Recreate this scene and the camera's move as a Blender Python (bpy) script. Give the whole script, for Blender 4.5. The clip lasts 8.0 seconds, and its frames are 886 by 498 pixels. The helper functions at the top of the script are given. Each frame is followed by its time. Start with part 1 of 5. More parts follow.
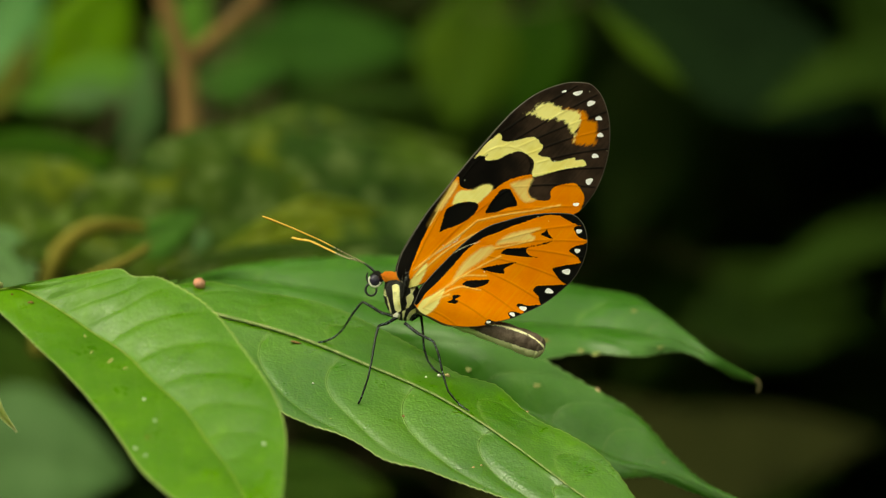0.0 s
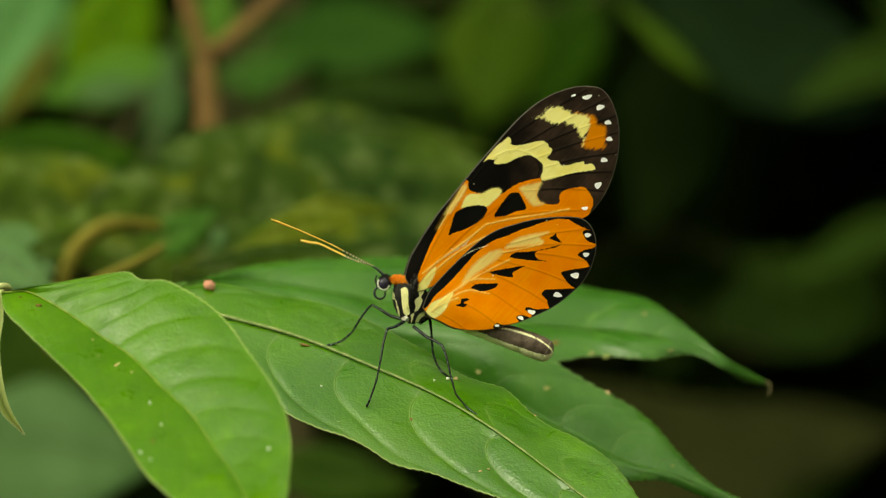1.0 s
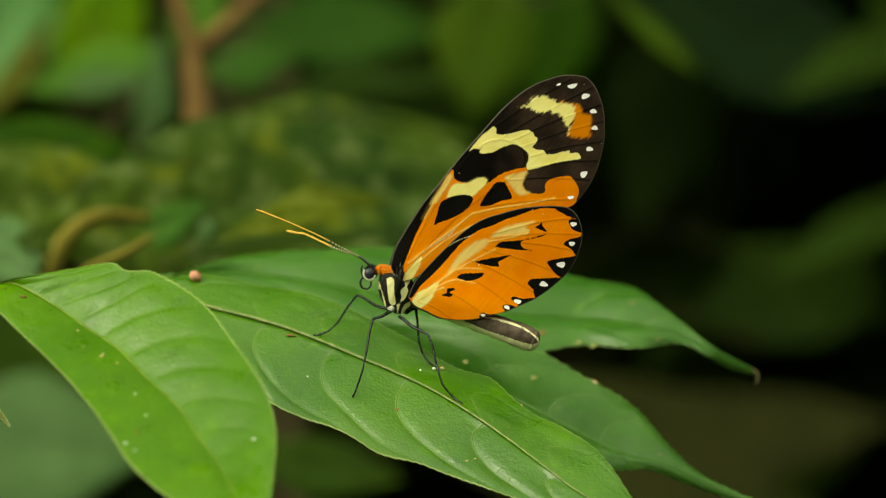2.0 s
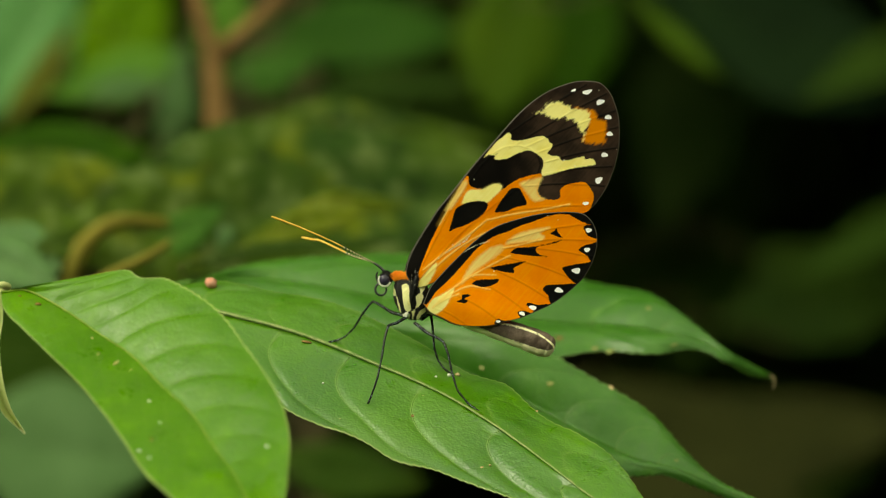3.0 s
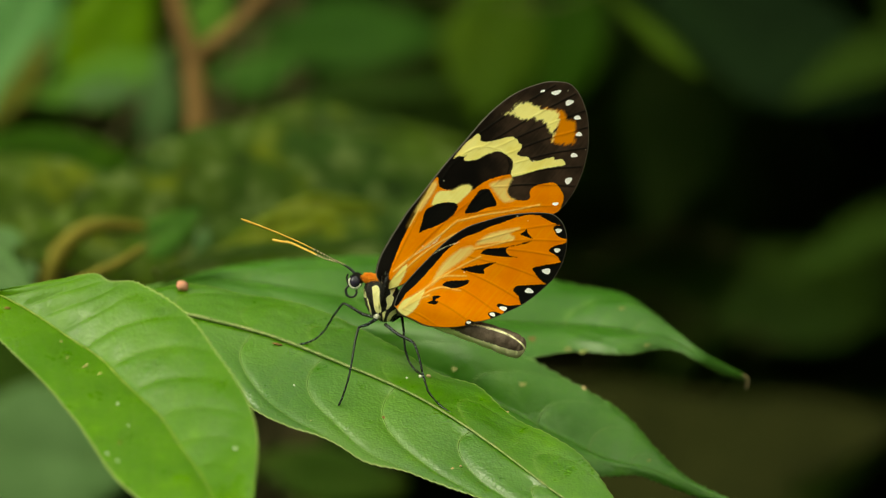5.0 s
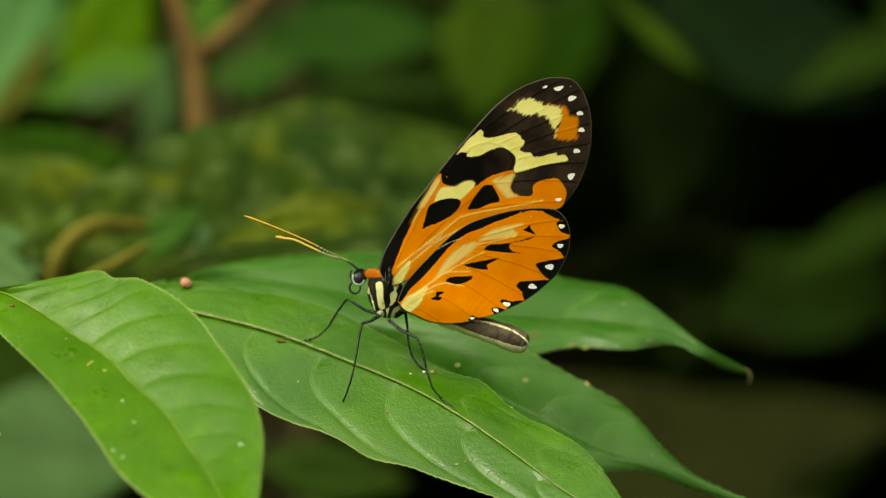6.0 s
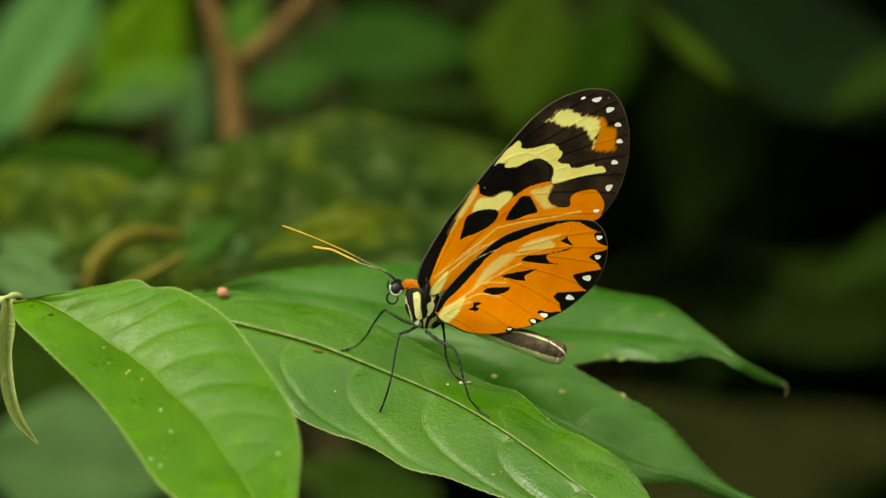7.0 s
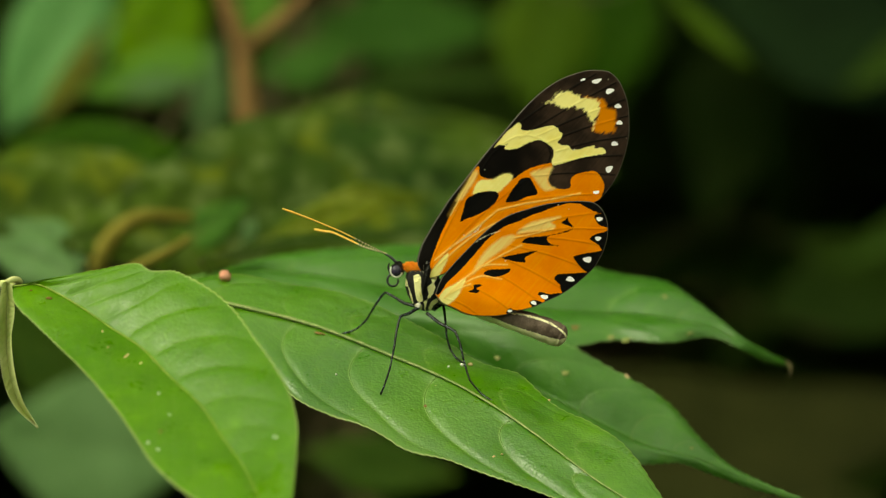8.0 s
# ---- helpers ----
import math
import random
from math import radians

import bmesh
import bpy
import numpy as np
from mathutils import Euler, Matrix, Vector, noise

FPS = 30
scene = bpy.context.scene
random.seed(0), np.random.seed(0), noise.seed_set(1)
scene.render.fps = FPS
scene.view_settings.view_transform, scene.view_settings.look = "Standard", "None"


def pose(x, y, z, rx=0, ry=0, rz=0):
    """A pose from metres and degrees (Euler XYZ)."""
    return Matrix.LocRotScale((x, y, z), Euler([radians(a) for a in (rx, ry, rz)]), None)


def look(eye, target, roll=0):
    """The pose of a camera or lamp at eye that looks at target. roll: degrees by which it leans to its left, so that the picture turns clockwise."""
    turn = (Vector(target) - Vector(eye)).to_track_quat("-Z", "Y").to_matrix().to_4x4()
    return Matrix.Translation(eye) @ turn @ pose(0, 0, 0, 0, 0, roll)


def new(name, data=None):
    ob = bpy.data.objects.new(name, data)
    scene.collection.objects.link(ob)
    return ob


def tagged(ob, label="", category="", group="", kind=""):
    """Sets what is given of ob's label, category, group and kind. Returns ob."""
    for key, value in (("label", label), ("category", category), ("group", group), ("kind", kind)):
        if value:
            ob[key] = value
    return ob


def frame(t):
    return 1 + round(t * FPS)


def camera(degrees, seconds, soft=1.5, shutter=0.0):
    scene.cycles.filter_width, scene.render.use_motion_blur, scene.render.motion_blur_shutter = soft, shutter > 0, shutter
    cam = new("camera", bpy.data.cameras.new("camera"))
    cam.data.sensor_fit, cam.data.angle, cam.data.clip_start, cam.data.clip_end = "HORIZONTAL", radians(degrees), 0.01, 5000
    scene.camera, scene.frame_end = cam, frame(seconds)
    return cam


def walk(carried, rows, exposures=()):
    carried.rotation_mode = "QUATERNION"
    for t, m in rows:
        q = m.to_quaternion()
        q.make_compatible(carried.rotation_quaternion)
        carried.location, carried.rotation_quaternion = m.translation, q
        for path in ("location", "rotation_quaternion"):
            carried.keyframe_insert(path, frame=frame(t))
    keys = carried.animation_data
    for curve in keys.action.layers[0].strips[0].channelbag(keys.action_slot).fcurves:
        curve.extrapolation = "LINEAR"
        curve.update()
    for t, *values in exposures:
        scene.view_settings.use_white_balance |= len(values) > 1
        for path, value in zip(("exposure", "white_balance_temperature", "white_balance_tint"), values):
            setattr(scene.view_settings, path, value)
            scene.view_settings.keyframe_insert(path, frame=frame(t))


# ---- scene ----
# ---------------------------------------------------------------- camera
PATH = [
    (0.0, -0.0123, -0.6671, 1.1110, 72.457, -0.589, -1.000),
    (0.1, -0.0114, -0.6671, 1.1113, 72.464, -0.550, -0.946),
    (0.2, -0.0091, -0.6670, 1.1120, 72.437, -0.466, -0.852),
    (0.3, -0.0064, -0.6669, 1.1129, 72.480, -0.353, -0.696),
    (0.4, -0.0041, -0.6668, 1.1137, 72.454, -0.242, -0.516),
    (0.5, -0.0032, -0.6668, 1.1141, 72.348, -0.184, -0.407),
    (0.6, -0.0035, -0.6669, 1.1143, 72.235, -0.220, -0.384),
    (0.7, -0.0044, -0.6669, 1.1144, 72.227, -0.320, -0.376),
    (0.8, -0.0054, -0.6670, 1.1145, 72.208, -0.450, -0.400),
    (0.9, -0.0062, -0.6670, 1.1146, 72.224, -0.550, -0.392),
    (1.0, -0.0066, -0.6670, 1.1146, 72.209, -0.596, -0.400),
    (1.1, -0.0065, -0.6670, 1.1146, 72.152, -0.589, -0.394),
    (1.2, -0.0065, -0.6670, 1.1146, 72.108, -0.572, -0.385),
    (2.3, -0.0037, -0.6661, 1.1138, 72.156, -0.226, -0.427),
    (2.4, -0.0034, -0.6661, 1.1138, 72.177, -0.190, -0.360),
    (2.5, -0.0031, -0.6660, 1.1138, 72.220, -0.173, -0.323),
    (2.6, -0.0028, -0.6660, 1.1138, 72.243, -0.160, -0.277),
    (2.7, -0.0026, -0.6660, 1.1140, 72.211, -0.162, -0.273),
    (2.8, -0.0023, -0.6660, 1.1142, 72.174, -0.159, -0.249),
    (2.9, -0.0020, -0.6659, 1.1144, 72.147, -0.142, -0.188),
    (3.0, -0.0017, -0.6659, 1.1147, 72.129, -0.123, -0.122),
    (3.1, -0.0013, -0.6659, 1.1150, 72.113, -0.091, -0.051),
    (3.2, -0.0009, -0.6658, 1.1154, 72.079, -0.057, -0.011),
    (3.3, -0.0004, -0.6658, 1.1158, 72.044, -0.028, 0.003),
    (3.4, -0.0001, -0.6657, 1.1162, 72.024, -0.010, -0.003),
    (3.5, -0.0000, -0.6657, 1.1163, 72.000, -0.000, -0.000),
    (3.6, -0.0008, -0.6658, 1.1161, 72.034, -0.036, -0.016),
    (3.7, -0.0026, -0.6660, 1.1156, 72.036, -0.131, -0.080),
    (3.8, -0.0047, -0.6662, 1.1149, 72.053, -0.253, -0.186),
    (3.9, -0.0066, -0.6664, 1.1144, 72.075, -0.352, -0.263),
    (4.0, -0.0073, -0.6665, 1.1142, 72.051, -0.397, -0.304),
    (4.1, -0.0061, -0.6665, 1.1142, 72.021, -0.337, -0.231),
    (4.2, -0.0033, -0.6664, 1.1142, 71.988, -0.214, -0.128),
    (4.3, 0.0001, -0.6663, 1.1143, 72.000, -0.059, 0.005),
    (4.4, 0.0029, -0.6662, 1.1143, 72.018, 0.063, 0.054),
    (4.5, 0.0041, -0.6661, 1.1143, 72.073, 0.122, 0.018),
    (4.6, 0.0041, -0.6662, 1.1143, 72.117, 0.148, -0.036),
    (4.7, 0.0041, -0.6662, 1.1143, 72.137, 0.178, -0.071),
    (5.8, 0.0026, -0.6675, 1.1141, 72.270, 0.463, -0.209),
    (5.9, 0.0026, -0.6676, 1.1140, 72.245, 0.466, -0.249),
    (6.0, 0.0025, -0.6676, 1.1139, 72.203, 0.472, -0.267),
    (6.1, 0.0027, -0.6677, 1.1135, 72.177, 0.489, -0.247),
    (6.2, 0.0030, -0.6680, 1.1127, 72.218, 0.513, -0.201),
    (6.3, 0.0033, -0.6682, 1.1118, 72.289, 0.539, -0.145),
    (6.4, 0.0036, -0.6685, 1.1111, 72.372, 0.573, -0.055),
    (6.5, 0.0037, -0.6686, 1.1108, 72.471, 0.607, 0.046),
    (6.6, 0.0035, -0.6685, 1.1110, 72.501, 0.605, 0.120),
    (6.7, 0.0028, -0.6683, 1.1117, 72.481, 0.556, 0.169),
    (6.8, 0.0021, -0.6682, 1.1125, 72.450, 0.475, 0.172),
    (6.9, 0.0015, -0.6680, 1.1131, 72.410, 0.389, 0.152),
    (7.0, 0.0012, -0.6680, 1.1134, 72.376, 0.323, 0.115),
    (7.1, 0.0012, -0.6680, 1.1133, 72.360, 0.278, 0.086),
    (7.2, 0.0013, -0.6680, 1.1132, 72.352, 0.246, 0.091),
    (7.3, 0.0015, -0.6680, 1.1130, 72.366, 0.231, 0.128),
    (7.4, 0.0016, -0.6680, 1.1129, 72.371, 0.228, 0.179),
    (7.5, 0.0019, -0.6681, 1.1128, 72.346, 0.239, 0.234),
    (7.6, 0.0027, -0.6681, 1.1129, 72.275, 0.294, 0.278),
    (7.7, 0.0042, -0.6681, 1.1132, 72.226, 0.411, 0.338),
    (7.8, 0.0059, -0.6681, 1.1136, 72.198, 0.560, 0.439),
    (7.9, 0.0074, -0.6680, 1.1139, 72.187, 0.681, 0.509),
    (8.0, 0.0080, -0.6680, 1.1140, 72.128, 0.741, 0.569),
]
cam = camera(10, 8.0, 0.35)
cam.data.dof.use_dof = True
cam.data.dof.focus_distance = 0.691
cam.data.dof.aperture_fstop = 18.0


def motions():
    walk(cam, [(t, pose(x, y, z, rx, ry, rz)) for t, x, y, z, rx, ry, rz in PATH], [(0.0, EXPOSURE, 7900, -12), (8.0, EXPOSURE, 7900, -12)])


# ---------------------------------------------------------------- light
SUN_ELEVATION, SUN_TURN, EXPOSURE = 48, 260, 0.96
world = bpy.data.worlds.new("world")
scene.world = world
world.use_nodes = True
wn = world.node_tree.nodes
sky = wn.new("ShaderNodeTexSky")
sky.sky_type, sky.sun_disc = "NISHITA", False
sky.sun_elevation, sky.sun_rotation = radians(SUN_ELEVATION), radians(SUN_TURN)
sky.dust_density, sky.ozone_density = 4.0, 1.0
wn["Background"].inputs["Strength"].default_value = 0.15
veil = wn.new("ShaderNodeMix")  # thin high cloud whitens the sky
veil.data_type = "RGBA"
veil.inputs[0].default_value, veil.inputs[7].default_value = 0.7, (6.5, 6.3, 4.7, 1.0)
world.node_tree.links.new(sky.outputs[0], veil.inputs[6])
world.node_tree.links.new(veil.outputs[2], wn["Background"].inputs["Color"])
sun = new("sun", bpy.data.lights.new("sun", "SUN"))
sun.data.energy, sun.data.angle, sun.data.color = 1.1, radians(36), (1.0, 0.97, 0.90)
el, tn = radians(SUN_ELEVATION), radians(SUN_TURN)
sun.matrix_world = look((0, 0, 0), (-math.sin(tn) * math.cos(el), -math.cos(tn) * math.cos(el), -math.sin(el)))

# ---------------------------------------------------------------- materials
MM = 0.001


class Nodes:
    """A small helper that strings shader nodes together."""

    def __init__(self, name):
        self.mat = bpy.data.materials.new(name)
        self.mat.use_nodes = True
        self.tree = self.mat.node_tree
        self.bsdf = self.tree.nodes["Principled BSDF"]
        self.out = self.tree.nodes["Material Output"]

    def add(self, kind, **values):
        node = self.tree.nodes.new(kind)
        for key, value in values.items():
            node.inputs[key.replace("_", " ")].default_value = value
        return node

    def link(self, a, b):
        self.tree.links.new(a, b)

    def coords(self, which="Object"):
        return self.tree.nodes.new("ShaderNodeTexCoord").outputs[which]

    def noise(self, scale, detail=3.0, rough=0.55, vector=None):
        n = self.add("ShaderNodeTexNoise", Scale=scale, Detail=detail, Roughness=rough)
        if vector is None:
            vector = self.coords()
        self.link(vector, n.inputs["Vector"])
        return n.outputs[0]

    def ramp(self, value, low, high, a=0.0, b=1.0):
        r = self.add("ShaderNodeMapRange")
        r.interpolation_type = "SMOOTHSTEP"
        for i, v in ((1, low), (2, high), (3, a), (4, b)):
            r.inputs[i].default_value = v
        self.link(value, r.inputs[0])
        return r.outputs[0]

    def math(self, op, a, b=0.0):
        m = self.tree.nodes.new("ShaderNodeMath")
        m.operation = op
        for i, v in enumerate((a, b)):
            if isinstance(v, (int, float)):
                m.inputs[i].default_value = v
            else:
                self.link(v, m.inputs[i])
        return m.outputs[0]

    def mix(self, fac, a, b, blend="MIX"):
        m = self.tree.nodes.new("ShaderNodeMix")
        m.data_type, m.blend_type = "RGBA", blend
        for i, v in ((0, fac), (6, a), (7, b)):
            if isinstance(v, tuple):
                m.inputs[i].default_value = (*v, 1.0)
            elif isinstance(v, (int, float)):
                m.inputs[i].default_value = v
            else:
                self.link(v, m.inputs[i])
        return m.outputs[2]

    def attribute(self, name):
        a = self.tree.nodes.new("ShaderNodeAttribute")
        a.attribute_name = name
        return a.outputs["Fac"]

    def bump(self, height, strength, distance):
        b = self.add("ShaderNodeBump", Strength=strength, Distance=distance)
        self.link(height, b.inputs["Height"])
        self.link(b.outputs[0], self.bsdf.inputs["Normal"])
        return b.outputs[0]

    def done(self, color, rough, specular=0.5):
        for key, value in (("Base Color", color), ("Roughness", rough)):
            if isinstance(value, tuple):
                self.bsdf.inputs[key].default_value = (*value, 1.0)
            elif isinstance(value, (int, float)):
                self.bsdf.inputs[key].default_value = value
            else:
                self.link(value, self.bsdf.inputs[key])
        self.bsdf.inputs["Specular IOR Level"].default_value = specular
        return self.mat

    def translucent(self, color, share):
        """Lets part of the light pass through a thin sheet."""
        t = self.tree.nodes.new("ShaderNodeBsdfTranslucent")
        if isinstance(color, tuple):
            t.inputs[0].default_value = (*color, 1.0)
        else:
            self.link(color, t.inputs[0])
        m = self.add("ShaderNodeMixShader", Fac=share)
        self.link(self.bsdf.outputs[0], m.inputs[1])
        self.link(t.outputs[0], m.inputs[2])
        self.link(m.outputs[0], self.out.inputs[0])


def leaf_material(name, deep, light, vein, rough, through_color, share, gloss=0.5, vein_mark=0.2, rim_mark=0.7):
    n = Nodes(name)
    big = n.noise(60.0, 3.0)
    fine = n.noise(900.0, 4.0)
    color = n.mix(n.ramp(big, 0.35, 0.68), deep, light)
    color = n.mix(n.ramp(fine, 0.3, 0.75, 0.0, 0.35), color, light)
    blotch = n.noise(240.0, 4.0, 0.65)
    color = n.mix(n.ramp(blotch, 0.56, 0.74, 0.0, 0.45), color, tuple(min(1.0, v * 1.35 + 0.012 * (k == 0)) for k, v in enumerate(light)))
    color = n.mix(n.ramp(blotch, 0.26, 0.44, 0.4, 0.0), color, tuple(v * 0.72 for v in deep))
    # side veins and the net between them
    side = n.attribute("side")
    line = n.ramp(n.math("ABSOLUTE", side), 0.0, 0.045, 1.0, 0.0)
    net = n.add("ShaderNodeTexVoronoi", Scale=430.0)
    net.feature = "DISTANCE_TO_EDGE"
    n.link(n.coords(), net.inputs["Vector"])
    mesh = n.ramp(net.outputs[0], 0.0, 0.09, 1.0, 0.0)
    color = n.mix(n.math("MULTIPLY", mesh, 0.05), color, vein)
    color = n.mix(n.math("MULTIPLY", line, vein_mark), color, vein)
    color = n.mix(n.math("MULTIPLY", n.ramp(n.attribute("rim"), 0.972, 0.992), rim_mark), color, vein)
    # small scars and specks
    scars = n.add("ShaderNodeTexVoronoi", Scale=260.0)
    n.link(n.coords(), scars.inputs["Vector"])
    speck = n.ramp(n.math("ADD", scars.outputs["Distance"], n.math("MULTIPLY", n.ramp(n.noise(40.0, 2.0), 0.38, 0.62, 1.0, 0.0), 0.3)), 0.03, 0.07, 1.0, 0.0)
    color = n.mix(n.math("MULTIPLY", speck, 0.85), color, (0.44, 0.42, 0.16))
    # leathery relief: fine cells, small dents and slow waves
    cells = n.add("ShaderNodeTexVoronoi", Scale=2300.0)
    n.link(n.coords(), cells.inputs["Vector"])
    dents = n.noise(330.0, 3.0, 0.6)
    height = n.math("ADD", n.math("MULTIPLY", fine, 0.55), n.math("MULTIPLY", mesh, -0.10))
    height = n.math("ADD", height, n.math("MULTIPLY", cells.outputs["Distance"], 0.32))
    height = n.math("ADD", height, n.math("MULTIPLY", dents, 0.7))
    n.bump(height, 0.8, 0.00014)
    patchy = n.math("ADD", n.math("MULTIPLY", n.noise(170.0, 3.0, 0.6), 0.7), n.math("MULTIPLY", fine, 0.3))
    mat = n.done(color, n.ramp(patchy, 0.34, 0.62, rough - 0.08, rough + 0.16), gloss)
    n.translucent(through_color, share)
    return mat


def plain_material(name, a, b, scale, rough, bump=0.3, depth=0.0001, specular=0.4):
    n = Nodes(name)
    big, fine = n.noise(scale, 3.0), n.noise(scale * 9, 4.0)
    color = n.mix(n.ramp(big, 0.3, 0.7), a, b)
    color = n.mix(n.ramp(fine, 0.35, 0.8, 0.0, 0.4), color, b)
    n.bump(fine, bump, depth)
    return n.done(color, rough, specular)


def mottled_material(name="leaf_mottled", deep=(0.020, 0.054, 0.005), light=(0.055, 0.098, 0.004), lichen=(0.17, 0.22, 0.075)):
    """An old leaf overgrown with lichen and moss."""
    n = Nodes(name)
    big, mid_size, fine = n.noise(38.0, 3.0), n.noise(190.0, 4.0, 0.65), n.noise(900.0, 3.0)
    c = n.mix(n.ramp(big, 0.35, 0.65), deep, light)
    c = n.mix(n.ramp(mid_size, 0.48, 0.70, 0.0, 0.7), c, lichen)
    c = n.mix(n.ramp(mid_size, 0.32, 0.46, 0.8, 0.0), c, (0.007, 0.018, 0.003))
    c = n.mix(n.ramp(n.noise(70.0, 3.0, 0.6, None), 0.56, 0.66, 0.0, 0.8), c, (0.12, 0.15, 0.006))
    c = n.mix(n.ramp(fine, 0.4, 0.8, 0.0, 0.3), c, (0.10, 0.13, 0.04))
    n.bump(fine, 0.4, 0.0003)
    mat = n.done(c, 0.7, 0.12)
    n.translucent((0.06, 0.12, 0.005), 0.1)
    return mat


LEAF_FRONT = leaf_material("leaf_front", (0.058, 0.178, 0.001), (0.092, 0.238, 0.002), (0.36, 0.46, 0.14), 0.31, (0.20, 0.42, 0.003), 0.24, 0.42, 0.08, 0.8)
LEAF_MAIN = leaf_material("leaf_main", (0.033, 0.136, 0.0003), (0.064, 0.190, 0.0006), (0.24, 0.34, 0.08), 0.32, (0.14, 0.34, 0.003), 0.18, 0.78, 0.22, 0.85)
LEAF_BACK = leaf_material("leaf_back", (0.027, 0.113, 0.006), (0.050, 0.162, 0.012), (0.20, 0.30, 0.10), 0.36, (0.10, 0.26, 0.01), 0.15, 0.48, 0.2, 0.6)
LEAF_YOUNG = leaf_material("leaf_young", (0.44, 0.55, 0.13), (0.74, 0.79, 0.40), (0.80, 0.82, 0.52), 0.5, (0.40, 0.50, 0.08), 0.25, 0.3, 0.3, 0.7)
MIDRIB = plain_material("midrib", (0.12, 0.21, 0.05), (0.27, 0.31, 0.13), 900.0, 0.85, 0.9)
MIDRIB_FAINT = plain_material("midrib_faint", (0.05, 0.15, 0.01), (0.09, 0.19, 0.02), 500.0, 0.7)
MIDRIB_FRONT = plain_material("midrib_front", (0.15, 0.25, 0.02), (0.25, 0.32, 0.06), 600.0, 0.7, 0.6)
PETIOLE = plain_material("petiole", (0.40, 0.46, 0.16), (0.56, 0.58, 0.28), 300.0, 0.6)
TENDRIL = plain_material("tendril", (0.13, 0.115, 0.008), (0.19, 0.16, 0.016), 200.0, 0.8)
STEM = plain_material("stem", (0.13, 0.12, 0.05), (0.20, 0.15, 0.08), 120.0, 0.8, 0.6, 0.0005)
BARK = plain_material("bark", (0.15, 0.085, 0.025), (0.24, 0.135, 0.045), 90.0, 0.85, 0.7, 0.0006)
SOIL = plain_material("soil", (0.020, 0.015, 0.009), (0.045, 0.032, 0.018), 6.0, 0.95, 0.8, 0.01)
# very dark brown-green, so the wall's colour holds the forest's deep shade
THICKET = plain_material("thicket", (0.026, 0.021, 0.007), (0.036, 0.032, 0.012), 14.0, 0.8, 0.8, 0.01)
BACKGROUND = {
    "pale": leaf_material("leaf_pale", (0.085, 0.24, 0.066), (0.13, 0.31, 0.096), (0.15, 0.27, 0.09), 0.45, (0.12, 0.3, 0.03), 0.2, 0.2),
    "bright": leaf_material("leaf_bright", (0.074, 0.175, 0.002), (0.108, 0.22, 0.003), (0.16, 0.25, 0.02), 0.6, (0.15, 0.3, 0.005), 0.2, 0.1),
    "mid": leaf_material("leaf_mid", (0.028, 0.092, 0.009), (0.044, 0.12, 0.014), (0.10, 0.18, 0.03), 0.55, (0.07, 0.2, 0.01), 0.15, 0.12),
    "dull": leaf_material("leaf_dull", (0.023, 0.056, 0.004), (0.040, 0.080, 0.006), (0.10, 0.14, 0.02), 0.6, (0.06, 0.12, 0.005), 0.12, 0.1),
    "fresh": leaf_material("leaf_fresh", (0.070, 0.185, 0.018), (0.10, 0.23, 0.028), (0.14, 0.24, 0.04), 0.55, (0.12, 0.3, 0.01), 0.2, 0.12),
    "grey": leaf_material("leaf_grey", (0.072, 0.155, 0.046), (0.10, 0.195, 0.068), (0.12, 0.2, 0.08), 0.5, (0.08, 0.2, 0.03), 0.15, 0.2),
    "olive": leaf_material("leaf_olive", (0.042, 0.090, 0.003), (0.062, 0.115, 0.006), (0.10, 0.15, 0.02), 0.6, (0.08, 0.16, 0.005), 0.15, 0.1),
    "deep": leaf_material("leaf_deep", (0.019, 0.060, 0.001), (0.028, 0.076, 0.002), (0.05, 0.1, 0.01), 0.6, (0.04, 0.1, 0.002), 0.12, 0.08),
    "brown": leaf_material("leaf_brown", (0.085, 0.10, 0.012), (0.12, 0.13, 0.020), (0.13, 0.12, 0.04), 0.7, (0.1, 0.1, 0.01), 0.12, 0.1),
    "mottled": mottled_material(),
    "litter": plain_material("leaf_litter", (0.020, 0.023, 0.005), (0.034, 0.037, 0.009), 60.0, 0.85, 0.6, 0.0005, 0.1),
    # near-black green: deep shade put into the leaf's colour
    "shade_tone": plain_material("leaf_shade_tone", (0.005, 0.015, 0.004), (0.009, 0.024, 0.006), 40.0, 0.8, 0.5, 0.0005, 0.1),
    "yellow": mottled_material("leaf_yellowing", (0.070, 0.105, 0.004), (0.150, 0.180, 0.007), (0.23, 0.25, 0.045)),
    # darkened copy of leaf green; its colour carries part of the forest shade
    "dark": leaf_material("leaf_shaded_tone", (0.018, 0.044, 0.003), (0.031, 0.062, 0.006), (0.05, 0.09, 0.02), 0.6, (0.03, 0.07, 0.005), 0.1, 0.1),
}


